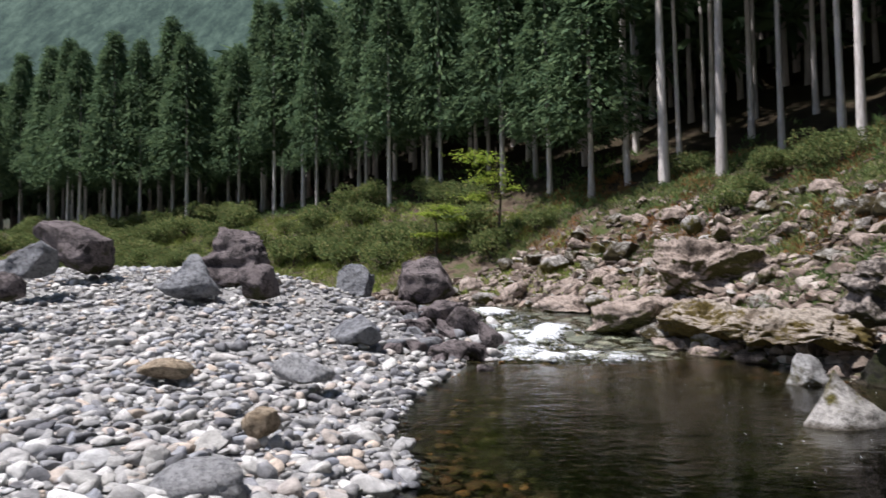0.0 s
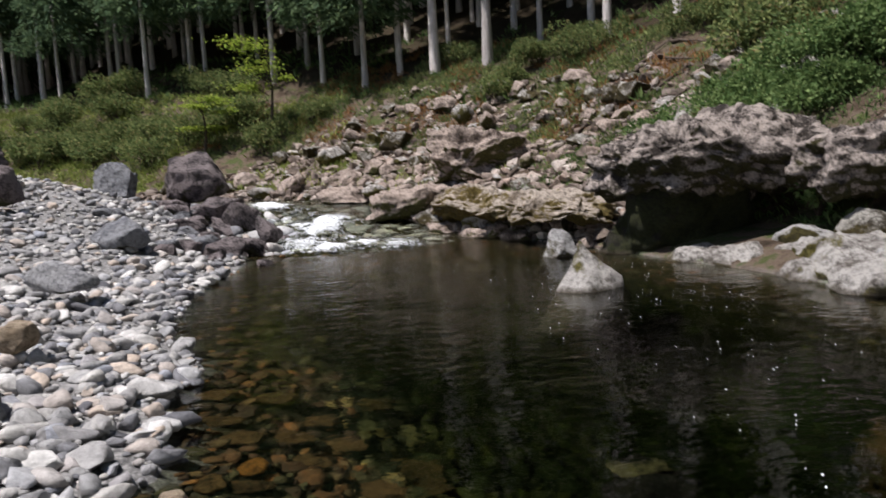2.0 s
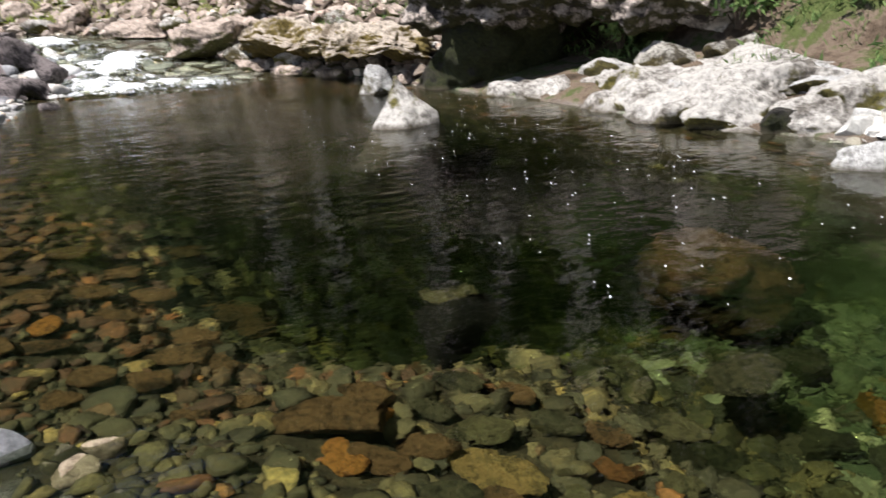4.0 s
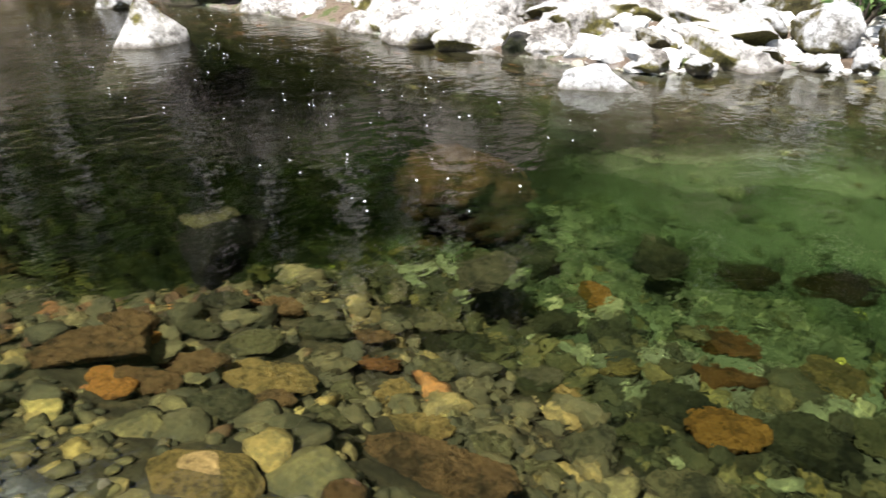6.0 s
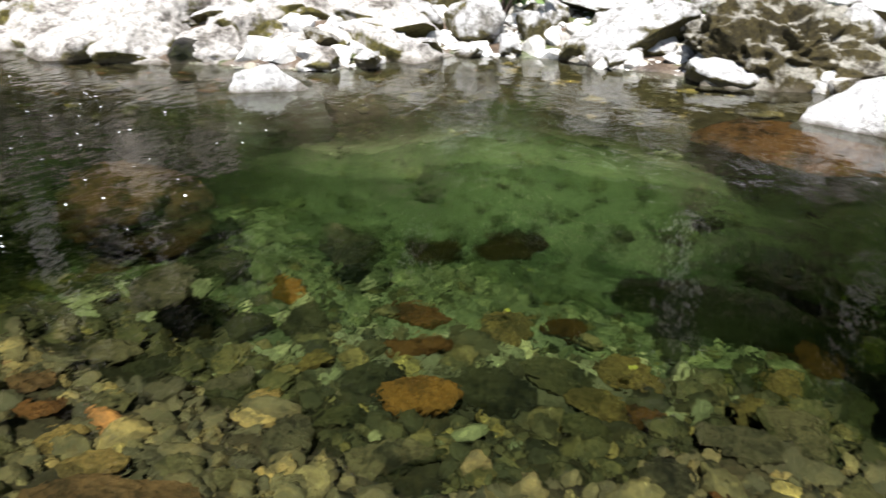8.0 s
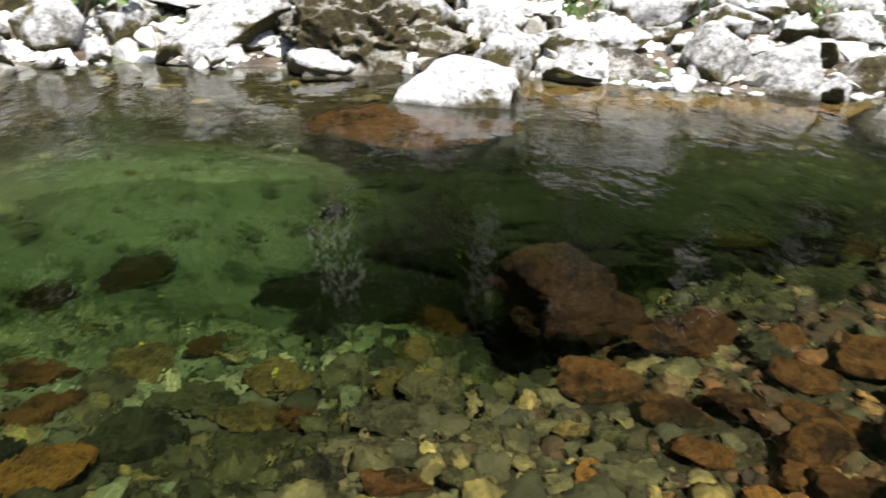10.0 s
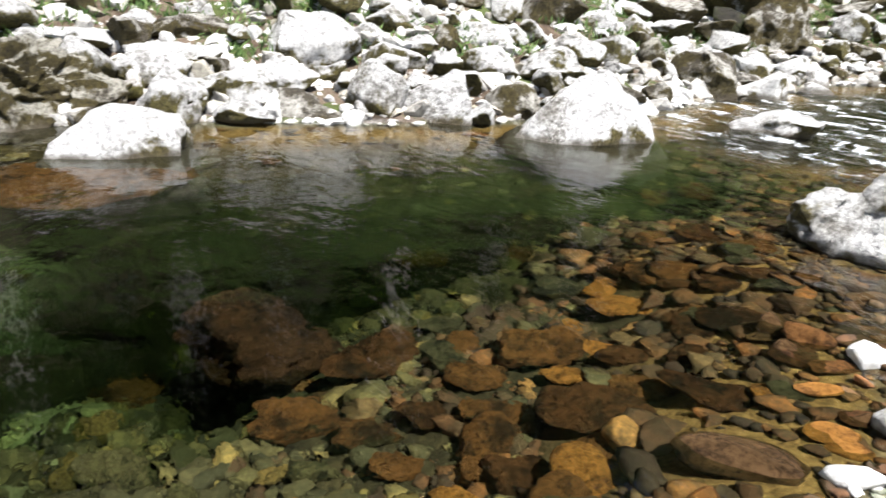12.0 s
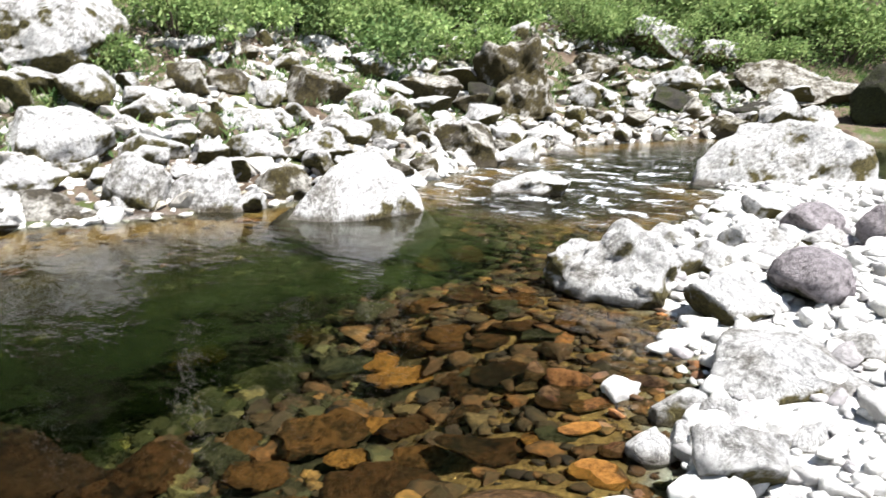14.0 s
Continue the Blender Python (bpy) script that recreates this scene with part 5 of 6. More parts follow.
wet_stone("ochre stone breaking the surface at the bank", 1.03, 1.35, 0.36, 0.24, 310, "yellow_rock", 407, 0.008)
wet_stone("brown wet stone breaking the surface at the bank", 1.27, 1.03, 0.15, 0.11, 300, "wet_stone", 408, 0.012)
wet_stone("grey stone standing in the shallow inlet", 0.0, 2.62, 0.36, 0.26, 330, "blue_rock", 409, 0.10)
wet_stone("flat tan stone in the shallow inlet", 0.39, 2.48, 0.14, 0.10, 340, "tan_rock", 410, 0.02)
wet_stone("tan stone in the shallow inlet", 0.28, 2.36, 0.17, 0.13, 10, "tan_rock", 411, 0.02)
wet_stone("small pale stone in the shallow inlet", -0.12, 3.42, 0.16, 0.12, 0, "tan_rock", 412, 0.05)

rs = np.random.RandomState(19)
rough_kinds = [rock_mesh("stone", 1.0, 0.75, 0.6, 700 + i, M[("sub_rock", "sub_brown", "sub_rock", "sub_rock", "orange_rock", "sub_dark")[i]], n=4, ridge=0.8, cuts=4) for i in range(6)]
for k in range(75):
    x, y = rs.uniform(1.5, 3.6), rs.uniform(-4.9, -2.1)
    z, size = height(x, y), rs.uniform(0.17, 0.36)
    if z > -0.09 or (x - 3.66) ** 2 + (y + 1.72) ** 2 < 0.7 or any((x - a) ** 2 + (y - c) ** 2 < (0.5 * e) ** 2 for a, c, e in bed_spots):
        continue
    size = min(size, 0.14 - 1.2 * z)
    i = rs.randint(6)
    ob = new("stone", rough_kinds[i])
    ob.matrix_world = pose(x, y, z - 0.04 * size, 0, 0, rs.uniform(0, 360)) @ Matrix.Diagonal((size, size, size * rs.uniform(0.75, 1.05), 1))
    tagged(ob, ("rough red-brown stone", "rough dark brown stone", "rough red-brown stone", "rough red-brown stone", "rusty orange stone", "dark olive stone")[i] + " under clear water on the river bed", "stone", "rough stones of the shallow bed")


def fallen_leaf(x, y, z, size, turn, tilt):
    """A curled yellow leaf with a rib."""
    ob = new("fallen_leaf")
    t = np.linspace(0, 1, 7)
    half = 0.32 * np.sin(np.pi * t ** 0.8) + 0.01
    rows = np.stack([np.stack([t - 0.5, sgn * half, 0.12 * np.abs(sgn) * half + 0.08 * np.sin(3 * t)], 1) for sgn in (-1, 0, 1)], 0)
    fa = [(k * 7 + i, k * 7 + i + 1, (k + 1) * 7 + i + 1, (k + 1) * 7 + i) for k in range(2) for i in range(6)]
    blade = new("blade", mesh_of("blade", rows.reshape(-1, 3) * size, fa, M["leaf"]))
    blade.parent = ob
    co, f2 = tube([(0, 0, 0), (0, 0, 0.4 * size)], [0.012 * size, 0.008 * size], 5)
    stalk = new("stalk", mesh_of("stalk", co[:, [2, 1, 0]] * (-1, 1, 1) - (0.5 * size, 0, 0), f2, M["leaf"]))
    stalk.parent = ob
    ob.matrix_world = pose(x, y, z, tilt, 0, turn)
    return tagged(ob, "yellow fallen leaf lying on the river bed", "leaf", "fallen leaves")


# ---- forest ----
def part(name, me, parent, label=""):
    ob = new(name, me)
    ob.parent = parent
    return tagged(ob, label)


def tube(path, radii, sides=8):
    """Rings along a path, joined by quads."""
    co, fa = [], []
    for (x, y, z), r in zip(path, radii):
        for k in range(sides):
            a = 2 * math.pi * k / sides
            co.append((x + r * math.cos(a), y + r * math.sin(a), z))
    for i in range(len(path) - 1):
        for k in range(sides):
            fa.append((i * sides + k, i * sides + (k + 1) % sides, (i + 1) * sides + (k + 1) % sides, (i + 1) * sides + k))
    return np.array(co), np.array(fa)


def blades(base, way, side, length, width):
    """Leaf blades: one bent kite each, from base along way."""
    n = len(base)
    mid = base + way * length[:, None] * 0.45
    tip = base + way * length[:, None] - np.array([0, 0, 1.0]) * (length * 0.12)[:, None]
    co = np.stack([base, mid + side * width[:, None] * 0.5, tip, mid - side * width[:, None] * 0.5], 1).reshape(-1, 3)
    return co, np.arange(4 * n).reshape(n, 4)


def cedar(seed, tall, bare, girth, spread, n=520, k=7, leaf=1.0, core=0):
    r = np.random.RandomState(seed)
    tree = new("cedar_tree")
    lean = r.uniform(-0.012, 0.012, 2)
    hs = np.linspace(-0.3, tall * 0.96, 9)
    co, fa = tube([(lean[0] * h, lean[1] * h, h) for h in hs], [girth * (1.25 if h < 0 else 1) * (1 - 0.9 * max(h, 0) / tall) + 0.015 for h in hs])
    part("trunk", mesh_of("trunk", co, fa, M["bark"]), tree)
    t = r.uniform(0, 1, n) ** 1.15
    zc = bare + t * (tall - bare)
    rad = spread * (1 - t) ** 0.8 * (0.75 + 0.25 * np.sin(zc * 3.1 + seed)) * np.sqrt(r.uniform(0.12, 1, n)) + 0.12
    a = r.uniform(0, 6.283, n)
    out = np.stack([np.cos(a), np.sin(a), np.zeros(n)], 1)
    tuft = out * rad[:, None] + np.stack([lean[0] * zc, lean[1] * zc, zc - 0.25 * rad], 1)
    base = np.repeat(tuft, k, 0) + r.normal(0, 0.14, (n * k, 3))
    way = unit(np.repeat(out, k, 0) * 0.7 + r.normal(0, 0.55, (n * k, 3)) + (0, 0, -0.1))
    side = unit(np.cross(way, r.normal(size=(n * k, 3))))
    co, fa = blades(base, way, side, leaf * r.uniform(0.3, 0.7, n * k), leaf * r.uniform(0.08, 0.19, n * k))
    if core:                                    # broad boughs that close the inside of the crown
        t = r.uniform(0, 0.9, core)
        zc = bare + t * (tall - bare)
        rad = 0.72 * spread * (1 - t) ** 0.8 * np.sqrt(r.uniform(0.05, 1, core))
        a = r.uniform(0, 6.283, core)
        out = np.stack([np.cos(a), np.sin(a), np.zeros(core)], 1)
        way = unit(out + (0, 0, -0.75) + r.normal(0, 0.2, (core, 3)))
        side = unit(np.cross(way, (0, 0, 1.0)) + r.normal(0, 0.25, (core, 3)))
        c2, f2 = blades(out * rad[:, None] + np.stack([lean[0] * zc, lean[1] * zc, zc + 0.3], 1), way, side, r.uniform(0.35, 0.7, core), r.uniform(0.14, 0.28, core))
        co, fa = np.vstack([co, c2]), np.vstack([fa, f2 + len(co)])
    part("crown", mesh_of("crown", co, fa, M["cedar"], False), tree)
    return tagged(tree, "tall straight cedar with a bare pale trunk and dark green crown", "tree", "cedars of the plantation")


LOW = [cedar(100 + i, 12.5 + i, 3.4 + 0.5 * i, 0.12, 3.0, 760, 10, 0.6, 1100) for i in range(3)]
HIGH = [cedar(120 + i, 18 + i, 7.6 + 0.9 * i, 0.125, 1.9, 300, 6, 1.15, 50) for i in range(3)]
BACK = [cedar(140 + i, 13 + 2.5 * i, 3.2 + 2.4 * i, 0.14, 2.6, 90, 4, 3.2, 50) for i in range(3)]
rnd = np.random.RandomState(5)
spots = []
# edge of the wood: trunks that stand out singly
for x, y, girth in ((10.2, 27.3, 1.4), (8.6, 29.2, 1.45), (4.6, 33.7, 0.95), (14.3, 26.5, 1.0), (12.6, 27.6, 0.9), (9.6, 30.4, 0.8), (6.1, 31.5, 1.1), (7.6, 31.2, 0.9), (13.6, 24.0, 1.1), (15.5, 22.5, 1.2), (16.8, 19.5, 1.2)):
    spots.append((x, y, girth, x > 6.5))
tx, ty = np.meshgrid(np.arange(-110, 60, 2.6), np.arange(-40, 125, 2.6), indexing="ij")
tx, ty = (tx + rnd.uniform(-1.0, 1.0, tx.shape)).ravel(), (ty + rnd.uniform(-1.1, 1.1, ty.shape)).ravel()
_, _, te, td, _ = land(tx, ty)
keep = te & (td > 9.3) & (td < np.where(ty > 12, 62, 24)) & (np.arctan2(tx, ty) > -0.85) & (np.hypot(tx, ty) < 125)
for x, y, d in zip(tx[keep], ty[keep], td[keep]):
    if all((x - a) ** 2 + (y - b) ** 2 > 3 for a, b, *_ in spots):
        spots.append((x, y, rnd.uniform(0.75, 1.2), 2 if d > 17 or y < 8 else x > 7.5 - rnd.uniform(0, 6)))
used, deep, near_count = set(), [], 0
spots.sort(key=lambda p: math.hypot(p[0] - 3, p[1] - 3))
for x, y, g, high in spots:
    if high == 2 and near_count > 110:
        deep.append((x, y, height(x, y) - 0.05, rnd.uniform(0, 6.28), g, 0 if x < -4 else rnd.randint(3)))
        continue
    near_count += high == 2
    kind = (LOW, HIGH, BACK)[int(high)][rnd.randint(3)]
    m4 = pose(x, y, height(x, y) - 0.05, 0, 0, rnd.uniform(0, 360)) @ Matrix.Diagonal((g, g, rnd.uniform(0.84, 1.14), 1))
    if kind.name not in used:
        used.add(kind.name)
        kind.matrix_world = m4
    else:
        copy_thing(kind, m4 @ Matrix.Diagonal((1 / kind.scale.x, 1 / kind.scale.y, 1 / kind.scale.z, 1)))


def far_wood(name, label, places):
    """The trees further in, as one mesh."""
    for piece, mat in (("trunk", "bark"), ("crown", "cedar")):
        cs, fs, at = [], [], 0
        for x, y, z, turn, g, k in places:
            me_ = next(o for o in BACK[k].children if o.name.startswith(piece)).data
            co = np.array([v.co[:] for v in me_.vertices]) if (piece, k) not in cache else cache[(piece, k)][0]
            fa = np.array([p.vertices[:] for p in me_.polygons]) if (piece, k) not in cache else cache[(piece, k)][1]
            cache[(piece, k)] = (co, fa)
            c, s_ = math.cos(turn), math.sin(turn)
            cs.append(np.stack([x + g * (co[:, 0] * c - co[:, 1] * s_), y + g * (co[:, 0] * s_ + co[:, 1] * c), z + co[:, 2] * (0.85 + 0.2 * g)], 1))
            fs.append(fa + at)
            at += len(co)
        tagged(new(name + "_" + piece, mesh_of(name, np.vstack(cs), np.vstack(fs), M[mat], piece == "trunk")), label + " " + piece + " side", "trees", kind="stuff")


cache = {}
far_wood("deep_wood", "crowded dark cedars deep in the plantation,", deep)


for k, (x, y, z, size) in enumerate(((3.15, 3.39, -1.93, 0.11), (3.03, 3.64, -2.07, 0.11), (4.09, 0.42, -1.40, 0.09), (5.12, 0.53, -2.01, 0.09), (5.96, -1.72, -2.59, 0.09), (2.11, 4.73, -2.20, 0.09), (2.46, 4.03, -2.13, 0.09), (3.65, -0.34, -1.17, 0.09))):
    fallen_leaf(x, y, z, 0.75 * size, 50 * k, 10)

# ---- bushes and grass ----
def bush(label, x, y, w, h, mat="bush", n=700, leaf=0.16, seed=0, name="bush", category="bush", lift=0.0):
    r = np.random.RandomState(seed)
    ob = new(name)
    ob.matrix_world = pose(x, y, height(x, y) + lift)
    lumps = np.stack([r.uniform(-0.5, 0.5, 14) * w * 0.75, r.uniform(-0.5, 0.5, 14) * w * 0.75, r.uniform(0.25, 0.85, 14) * h], 1)
    pick = r.randint(0, 14, n)
    d = unit(r.normal(size=(n, 3)))
    base = lumps[pick] + d * (r.uniform(0.3, 1, n) ** 0.5)[:, None] * (0.26 * w, 0.26 * w, 0.28 * h)
    base[:, 2] = np.maximum(base[:, 2], 0.02)
    way = unit(d + r.normal(0, 0.5, (n, 3)) + (0, 0, 0.2))
    side = unit(np.cross(way, r.normal(size=(n, 3))))
    co, fa = blades(base, way, side, r.uniform(0.7, 1.4, n) * leaf, r.uniform(0.4, 0.7, n) * leaf)
    part("foliage", mesh_of("foliage", co, fa, M[mat], False), ob)
    cs, fs = [], []
    for k in range(9):
        p = lumps[k]
        c_, f_ = tube([(p[0] * 0.1, p[1] * 0.1, -0.15), (p[0] * 0.6, p[1] * 0.6, p[2] * 0.6), tuple(p)], [0.02 * h + 0.006, 0.014 * h + 0.004, 0.004], 5)
        fs.append(f_ + 15 * k)
        cs.append(c_)
    part("woody_base", mesh_of("woody_base", np.vstack(cs), np.vstack(fs), M["twig"]), ob)
    return tagged(ob, label, category)


def small_tree(label, x, y, w, h, seed):
    r = np.random.RandomState(seed)
    ob = new("maple_tree")
    ob.matrix_world = pose(x, y, height(x, y))
    co, fa = tube([(0, 0, -0.2), (0.05 * w, 0, h * 0.4), (0.0, 0.05 * w, h * 0.95)], [0.07, 0.05, 0.015])
    cs, fs, tips = [co], [fa], []
    for k in range(9):
        a, z0 = r.uniform(0, 6.28), h * r.uniform(0.35, 0.85)
        L = 0.5 * w * r.uniform(0.6, 1)
        e = (L * math.cos(a), L * math.sin(a), z0 + 0.1 * h)
        c_, f_ = tube([(0, 0, z0), (e[0] * 0.5, e[1] * 0.5, z0 + 0.08 * h), e], [0.03, 0.02, 0.008])
        fs.append(f_ + sum(len(c) for c in cs))
        cs.append(c_)
        tips += [np.array(e) * (q, q, 1) + (0, 0, (1 - q) * -0.04 * h) for q in (0.4, 0.6, 0.8, 1.0)]
    part("trunk", mesh_of("trunk", np.vstack(cs), np.vstack(fs), M["twig"]), ob)
    n = 1300
    tips = np.array(tips)[r.randint(0, len(tips), n)]
    base = tips + r.normal(0, 1, (n, 3)) * (0.13 * w, 0.13 * w, 0.014 * h)
    way = unit(r.normal(size=(n, 3)) * (1, 1, 0.35))
    co, fa = blades(base, way, unit(np.cross(way, (0, 0, 1.0)) + r.normal(0, 0.2, (n, 3))), r.uniform(0.1, 0.2, n), r.uniform(0.07, 0.13, n))
    part("foliage", mesh_of("foliage", co, fa, M["maple"], False), ob)
    return tagged(ob, label, "tree")


small_tree("slender maple with flat sprays of yellow-green leaves", 2.0, 31.2, 3.0, 4.3, 3)
small_tree("young maple with yellow leaves at the wood's edge", -0.7, 31.5, 2.0, 2.4, 4)
low_bushes = [bush("low green bush at the foot of the cedars", -6 - 2.5 * i, 36 + i, 1.6, 0.95 + 0.1 * (i % 3), n=1900, leaf=0.105, seed=i, mat="scrub") for i in range(8)]
for k in range(150):                                        # undergrowth along the foot of the wood
    for _ in range(60):
        x, y = rnd.uniform(-42, 18), rnd.uniform(8, 58)
        _, _, e, d, _ = land(np.array([x]), np.array([y]))
        if e[0] and 2.8 < d[0] < 10 and (y > 20 or d[0] > 4.5) and (x < 1 and d[0] > 4.0 + 0.12 * x or rnd.rand() < 0.10):
            break
    s = rnd.uniform(0.6, 1.35)
    copy_thing(low_bushes[rnd.randint(8)], pose(x, y, height(x, y), 0, 0, rnd.uniform(0, 360)) @ Matrix.Diagonal((s * 1.1, s * 1.1, s, 1)))
for k in range(85):
    for _ in range(40):
        x, y = rnd.uniform(-2, 18), rnd.uniform(-36, 13)
        _, _, e, d, _ = land(np.array([x]), np.array([y]))
        if e[0] and 4.0 < d[0] < 11:
            break
    s = rnd.uniform(0.7, 1.3)
    bush("leafy green bush on the far bank", x, y, 1.7 * s, 1.0 * s, n=1900, leaf=0.09, seed=100 + k, mat="bright_bush" if y < 0 else "bush")


for x, y, w, h in ((8.6, 12.6, 1.4, 0.6), (9.2, 11.6, 2.0, 0.8), (10.6, 11.8, 1.8, 0.7), (10.4, 10.2, 2.2, 0.9), (11.6, 10.0, 2.2, 0.9), (11.0, 8.2, 2.2, 1.1), (12.4, 8.0, 2.4, 1.2), (11.0, 6.0, 2.2, 1.0), (9.4, 9.9, 1.5, 0.7)):
    bush("dense green bush above the overhanging rock", x, y, w, h, n=5200, leaf=0.085, seed=int(x * 7 + y))
for x, y, w, h in ((13.6, 18.5, 1.8, 0.9), (12.6, 23.4, 2.4, 1.1), (14.8, 17.0, 2.6, 1.3), (11.4, 25.2, 1.8, 0.9), (10.0, 25.0, 1.4, 0.7)):
    bush("tall leafy shrub under the cedars", x, y, w, h, n=4200, leaf=0.09, seed=int(x * 7 + y), mat="scrub")
for x, y, w, h in ((13.0, -4.0, 2.4, 1.2), (12.8, -7.0, 2.4, 1.2), (12.2, -9.5, 2.2, 1.1), (11.2, -11.5, 2.0, 1.0)):
    bush("leafy green bush on the far bank", x, y, w, h, n=1500, leaf=0.13, seed=int(x * 5 - y))
for x, y, w, h in ((7.9, 8.1, 0.7, 0.35), (8.5, 6.6, 0.9, 0.45), (8.9, 5.2, 0.8, 0.4), (9.0, 1.9, 0.9, 0.5)):
    bush("small green plant growing on the ledge", x, y, w, h, n=300, leaf=0.11, seed=int(x * 9 + y), lift=0.25)


for x, y, w in ((11.5, -7.8, 1.2), (11.8, -9.0, 1.2), (12.1, -10.6, 1.4), (12.5, -12.5, 1.6), (12.3, -14.1, 1.8), (11.3, -15.0, 1.5), (12.8, -15.7, 2.1), (12.3, -17.7, 2.1), (13.7, -14.6, 2.2), (9.0, -22.9, 2.0), (7.7, -23.8, 2.4), (6.5, -25.1, 2.5), (5.3, -25.9, 2.4), (11.0, -19.8, 1.5), (12.4, -20.4, 2.3), (10.9, -5.8, 1.0), (12.6, -10.3, 1.7), (10.7, -22.6, 2.6), (8.8, -24.3, 2.7)):
    bush("dense bright green bush above the rocks of the far bank", x, y, w, 0.55 * w, n=2600, leaf=0.05 * w + 0.03, seed=int(x * 11 - y), mat="bright_bush")


def cover(name, label, mat, n, box, lo, hi, r, want, upright=0.8, tuft=6):
    """Small plants over a stretch of ground, in tufts of blades."""
    x, y, z = scatter(n, box, r, want)
    k = len(x)
    base = np.repeat(np.stack([x, y, z], 1), tuft, 0) + r.normal(0, 0.07, (k * tuft, 3)) * (1, 1, 0.15)
    way = unit(r.normal(0, 0.6, (k * tuft, 3)) + (0, 0, upright))
    side = unit(np.cross(way, r.normal(size=(k * tuft, 3))))
    size = r.uniform(lo, hi, k * tuft)
    co, fa = blades(base, way, side, size, size * r.uniform(0.08, 0.2, k * tuft))
    return tagged(new(name, mesh_of(name, co, fa, M[mat], False)), label, "plants", kind="stuff")


def scatter(n, box, r, want):
    x, y = r.uniform(box[0], box[1], n), r.uniform(box[2], box[3], n)
    z, w, e, d1, d2 = land(x, y)
    k = want(x, y, z, w, e, d1, d2)
    return x[k], y[k], z[k]


def fallen_branch(x, y, length, turn, seed):
    r = np.random.RandomState(seed)
    n = 7
    pts = [(length * (k / (n - 1) - 0.5), 0.06 * length * math.sin(2 * k + seed), 0.05 + 0.05 * r.rand()) for k in range(n)]
    zs = [height(x + p[0] * math.cos(turn), y + p[0] * math.sin(turn)) for p in pts]
    co, fa = tube([(0, 0, k) for k in range(n)], [0.06 * (1 - 0.7 * k / n) for k in range(n)], 6)
    for k, p in enumerate(pts):
        c = co[6 * k:6 * k + 6]
        px, py = x + p[0] * math.cos(turn) - p[1] * math.sin(turn), y + p[0] * math.sin(turn) + p[1] * math.cos(turn)
        ring = c[:, 0:2].copy()
        co[6 * k:6 * k + 6] = np.stack([px - ring[:, 0] * math.sin(turn), py + ring[:, 0] * math.cos(turn), zs[k] + p[2] + ring[:, 1]], 1)
    ob = new("fallen_branch", mesh_of("fallen_branch", co, fa, M["twig"]))
    return tagged(ob, "dark fallen branch lying on the slope", "branch")


for k in range(26):
    x, y = 7 + 6 * rnd.rand(), 15.5 + 7 * rnd.rand()
    fallen_branch(x, y, 1.2 + 2 * rnd.rand(), rnd.uniform(-1.6, 1.6), k)
rg = np.random.RandomState(8)
patch = lambda x, y, s, lo: rough(x, y, s, 31) > lo
cover("grass", "patches of yellow-green grass by the rapid", "grass", 52000, (-34, 8, 16, 50), 0.12, 0.36, rg, lambda x, y, z, w, e, a, b: e & (a > 0.8) & (a < 9) & patch(x, y, 0.6, -0.2 + 0.09 * x))
cover("bank_grass", "green weeds between the rocks of the bank", "bush", 70000, (-4, 18, -38, 17), 0.08, 0.22, rg, lambda x, y, z, w, e, a, b: e & (a > 1.6) & (a < 10) & patch(x, y, 1.1, 0.12 - 0.11 * a))
cover("undergrowth", "brown ferns and weeds on the cleared slope", "fern", 22000, (-2, 20, 12, 34), 0.12, 0.3, rg, lambda x, y, z, w, e, a, b: e & (a > 4.5) & (a < 12) & patch(x, y, 0.9, 0.1))
cover("ledge_grass", "yellow-green moss and grass on the ledge", "grass", 16000, (1, 10, 11, 24), 0.05, 0.16, rg, lambda x, y, z, w, e, a, b: e & (a > 0.5) & (a < 5) & patch(x, y, 0.9, 0.05), 0.6)
cover("slope_weeds", "olive weeds on the slope below the cedars", "scrub", 30000, (-2, 20, 11, 34), 0.12, 0.32, rg, lambda x, y, z, w, e, a, b: e & (a > 4.0) & (a < 12) & patch(x, y, 0.8, -0.1))
cover("forest_weeds", "dark weeds under the cedars", "bush", 16000, (-40, 22, 10, 60), 0.2, 0.5, rg, lambda x, y, z, w, e, a, b: e & (a > 6) & (a < 14) & patch(x, y, 0.5, -0.1))

co, fa = tube([(12.4, -22.0, height(12.4, -22.0) - 0.3), (12.0, -22.1, 2.6), (11.5, -22.2, 5.2)], [0.16, 0.14, 0.11])
tagged(new("leaning_trunk", mesh_of("leaning_trunk", co, fa, M["bark"])), "bare pale trunk leaning out of the bushes", "tree trunk")

# ---- loose stones ----
ROUND_SMALL = [stone_shape(900 + i, 1, 5, 0.12, 0.75) for i in range(10)]
BROKEN_SMALL = [stone_shape(930 + i, 1, 6, 0.22, 0.65) for i in range(10)]
ROUND = [stone_shape(900 + i, 2, 14, 0.13, 0.56) for i in range(10)]
BROKEN = [stone_shape(930 + i, 2, 17, 0.22, 0.45) for i in range(10)]
FINE = {"dry_piece": [stone_shape(900 + i, 3, 13, 0.12, 0.56) for i in range(10)], "olive_piece": [stone_shape(950 + i, 3, 17, 0.22, 0.45) for i in range(10)], "wet_piece": [stone_shape(930 + i, 3, 17, 0.22, 0.45) for i in range(10)]}


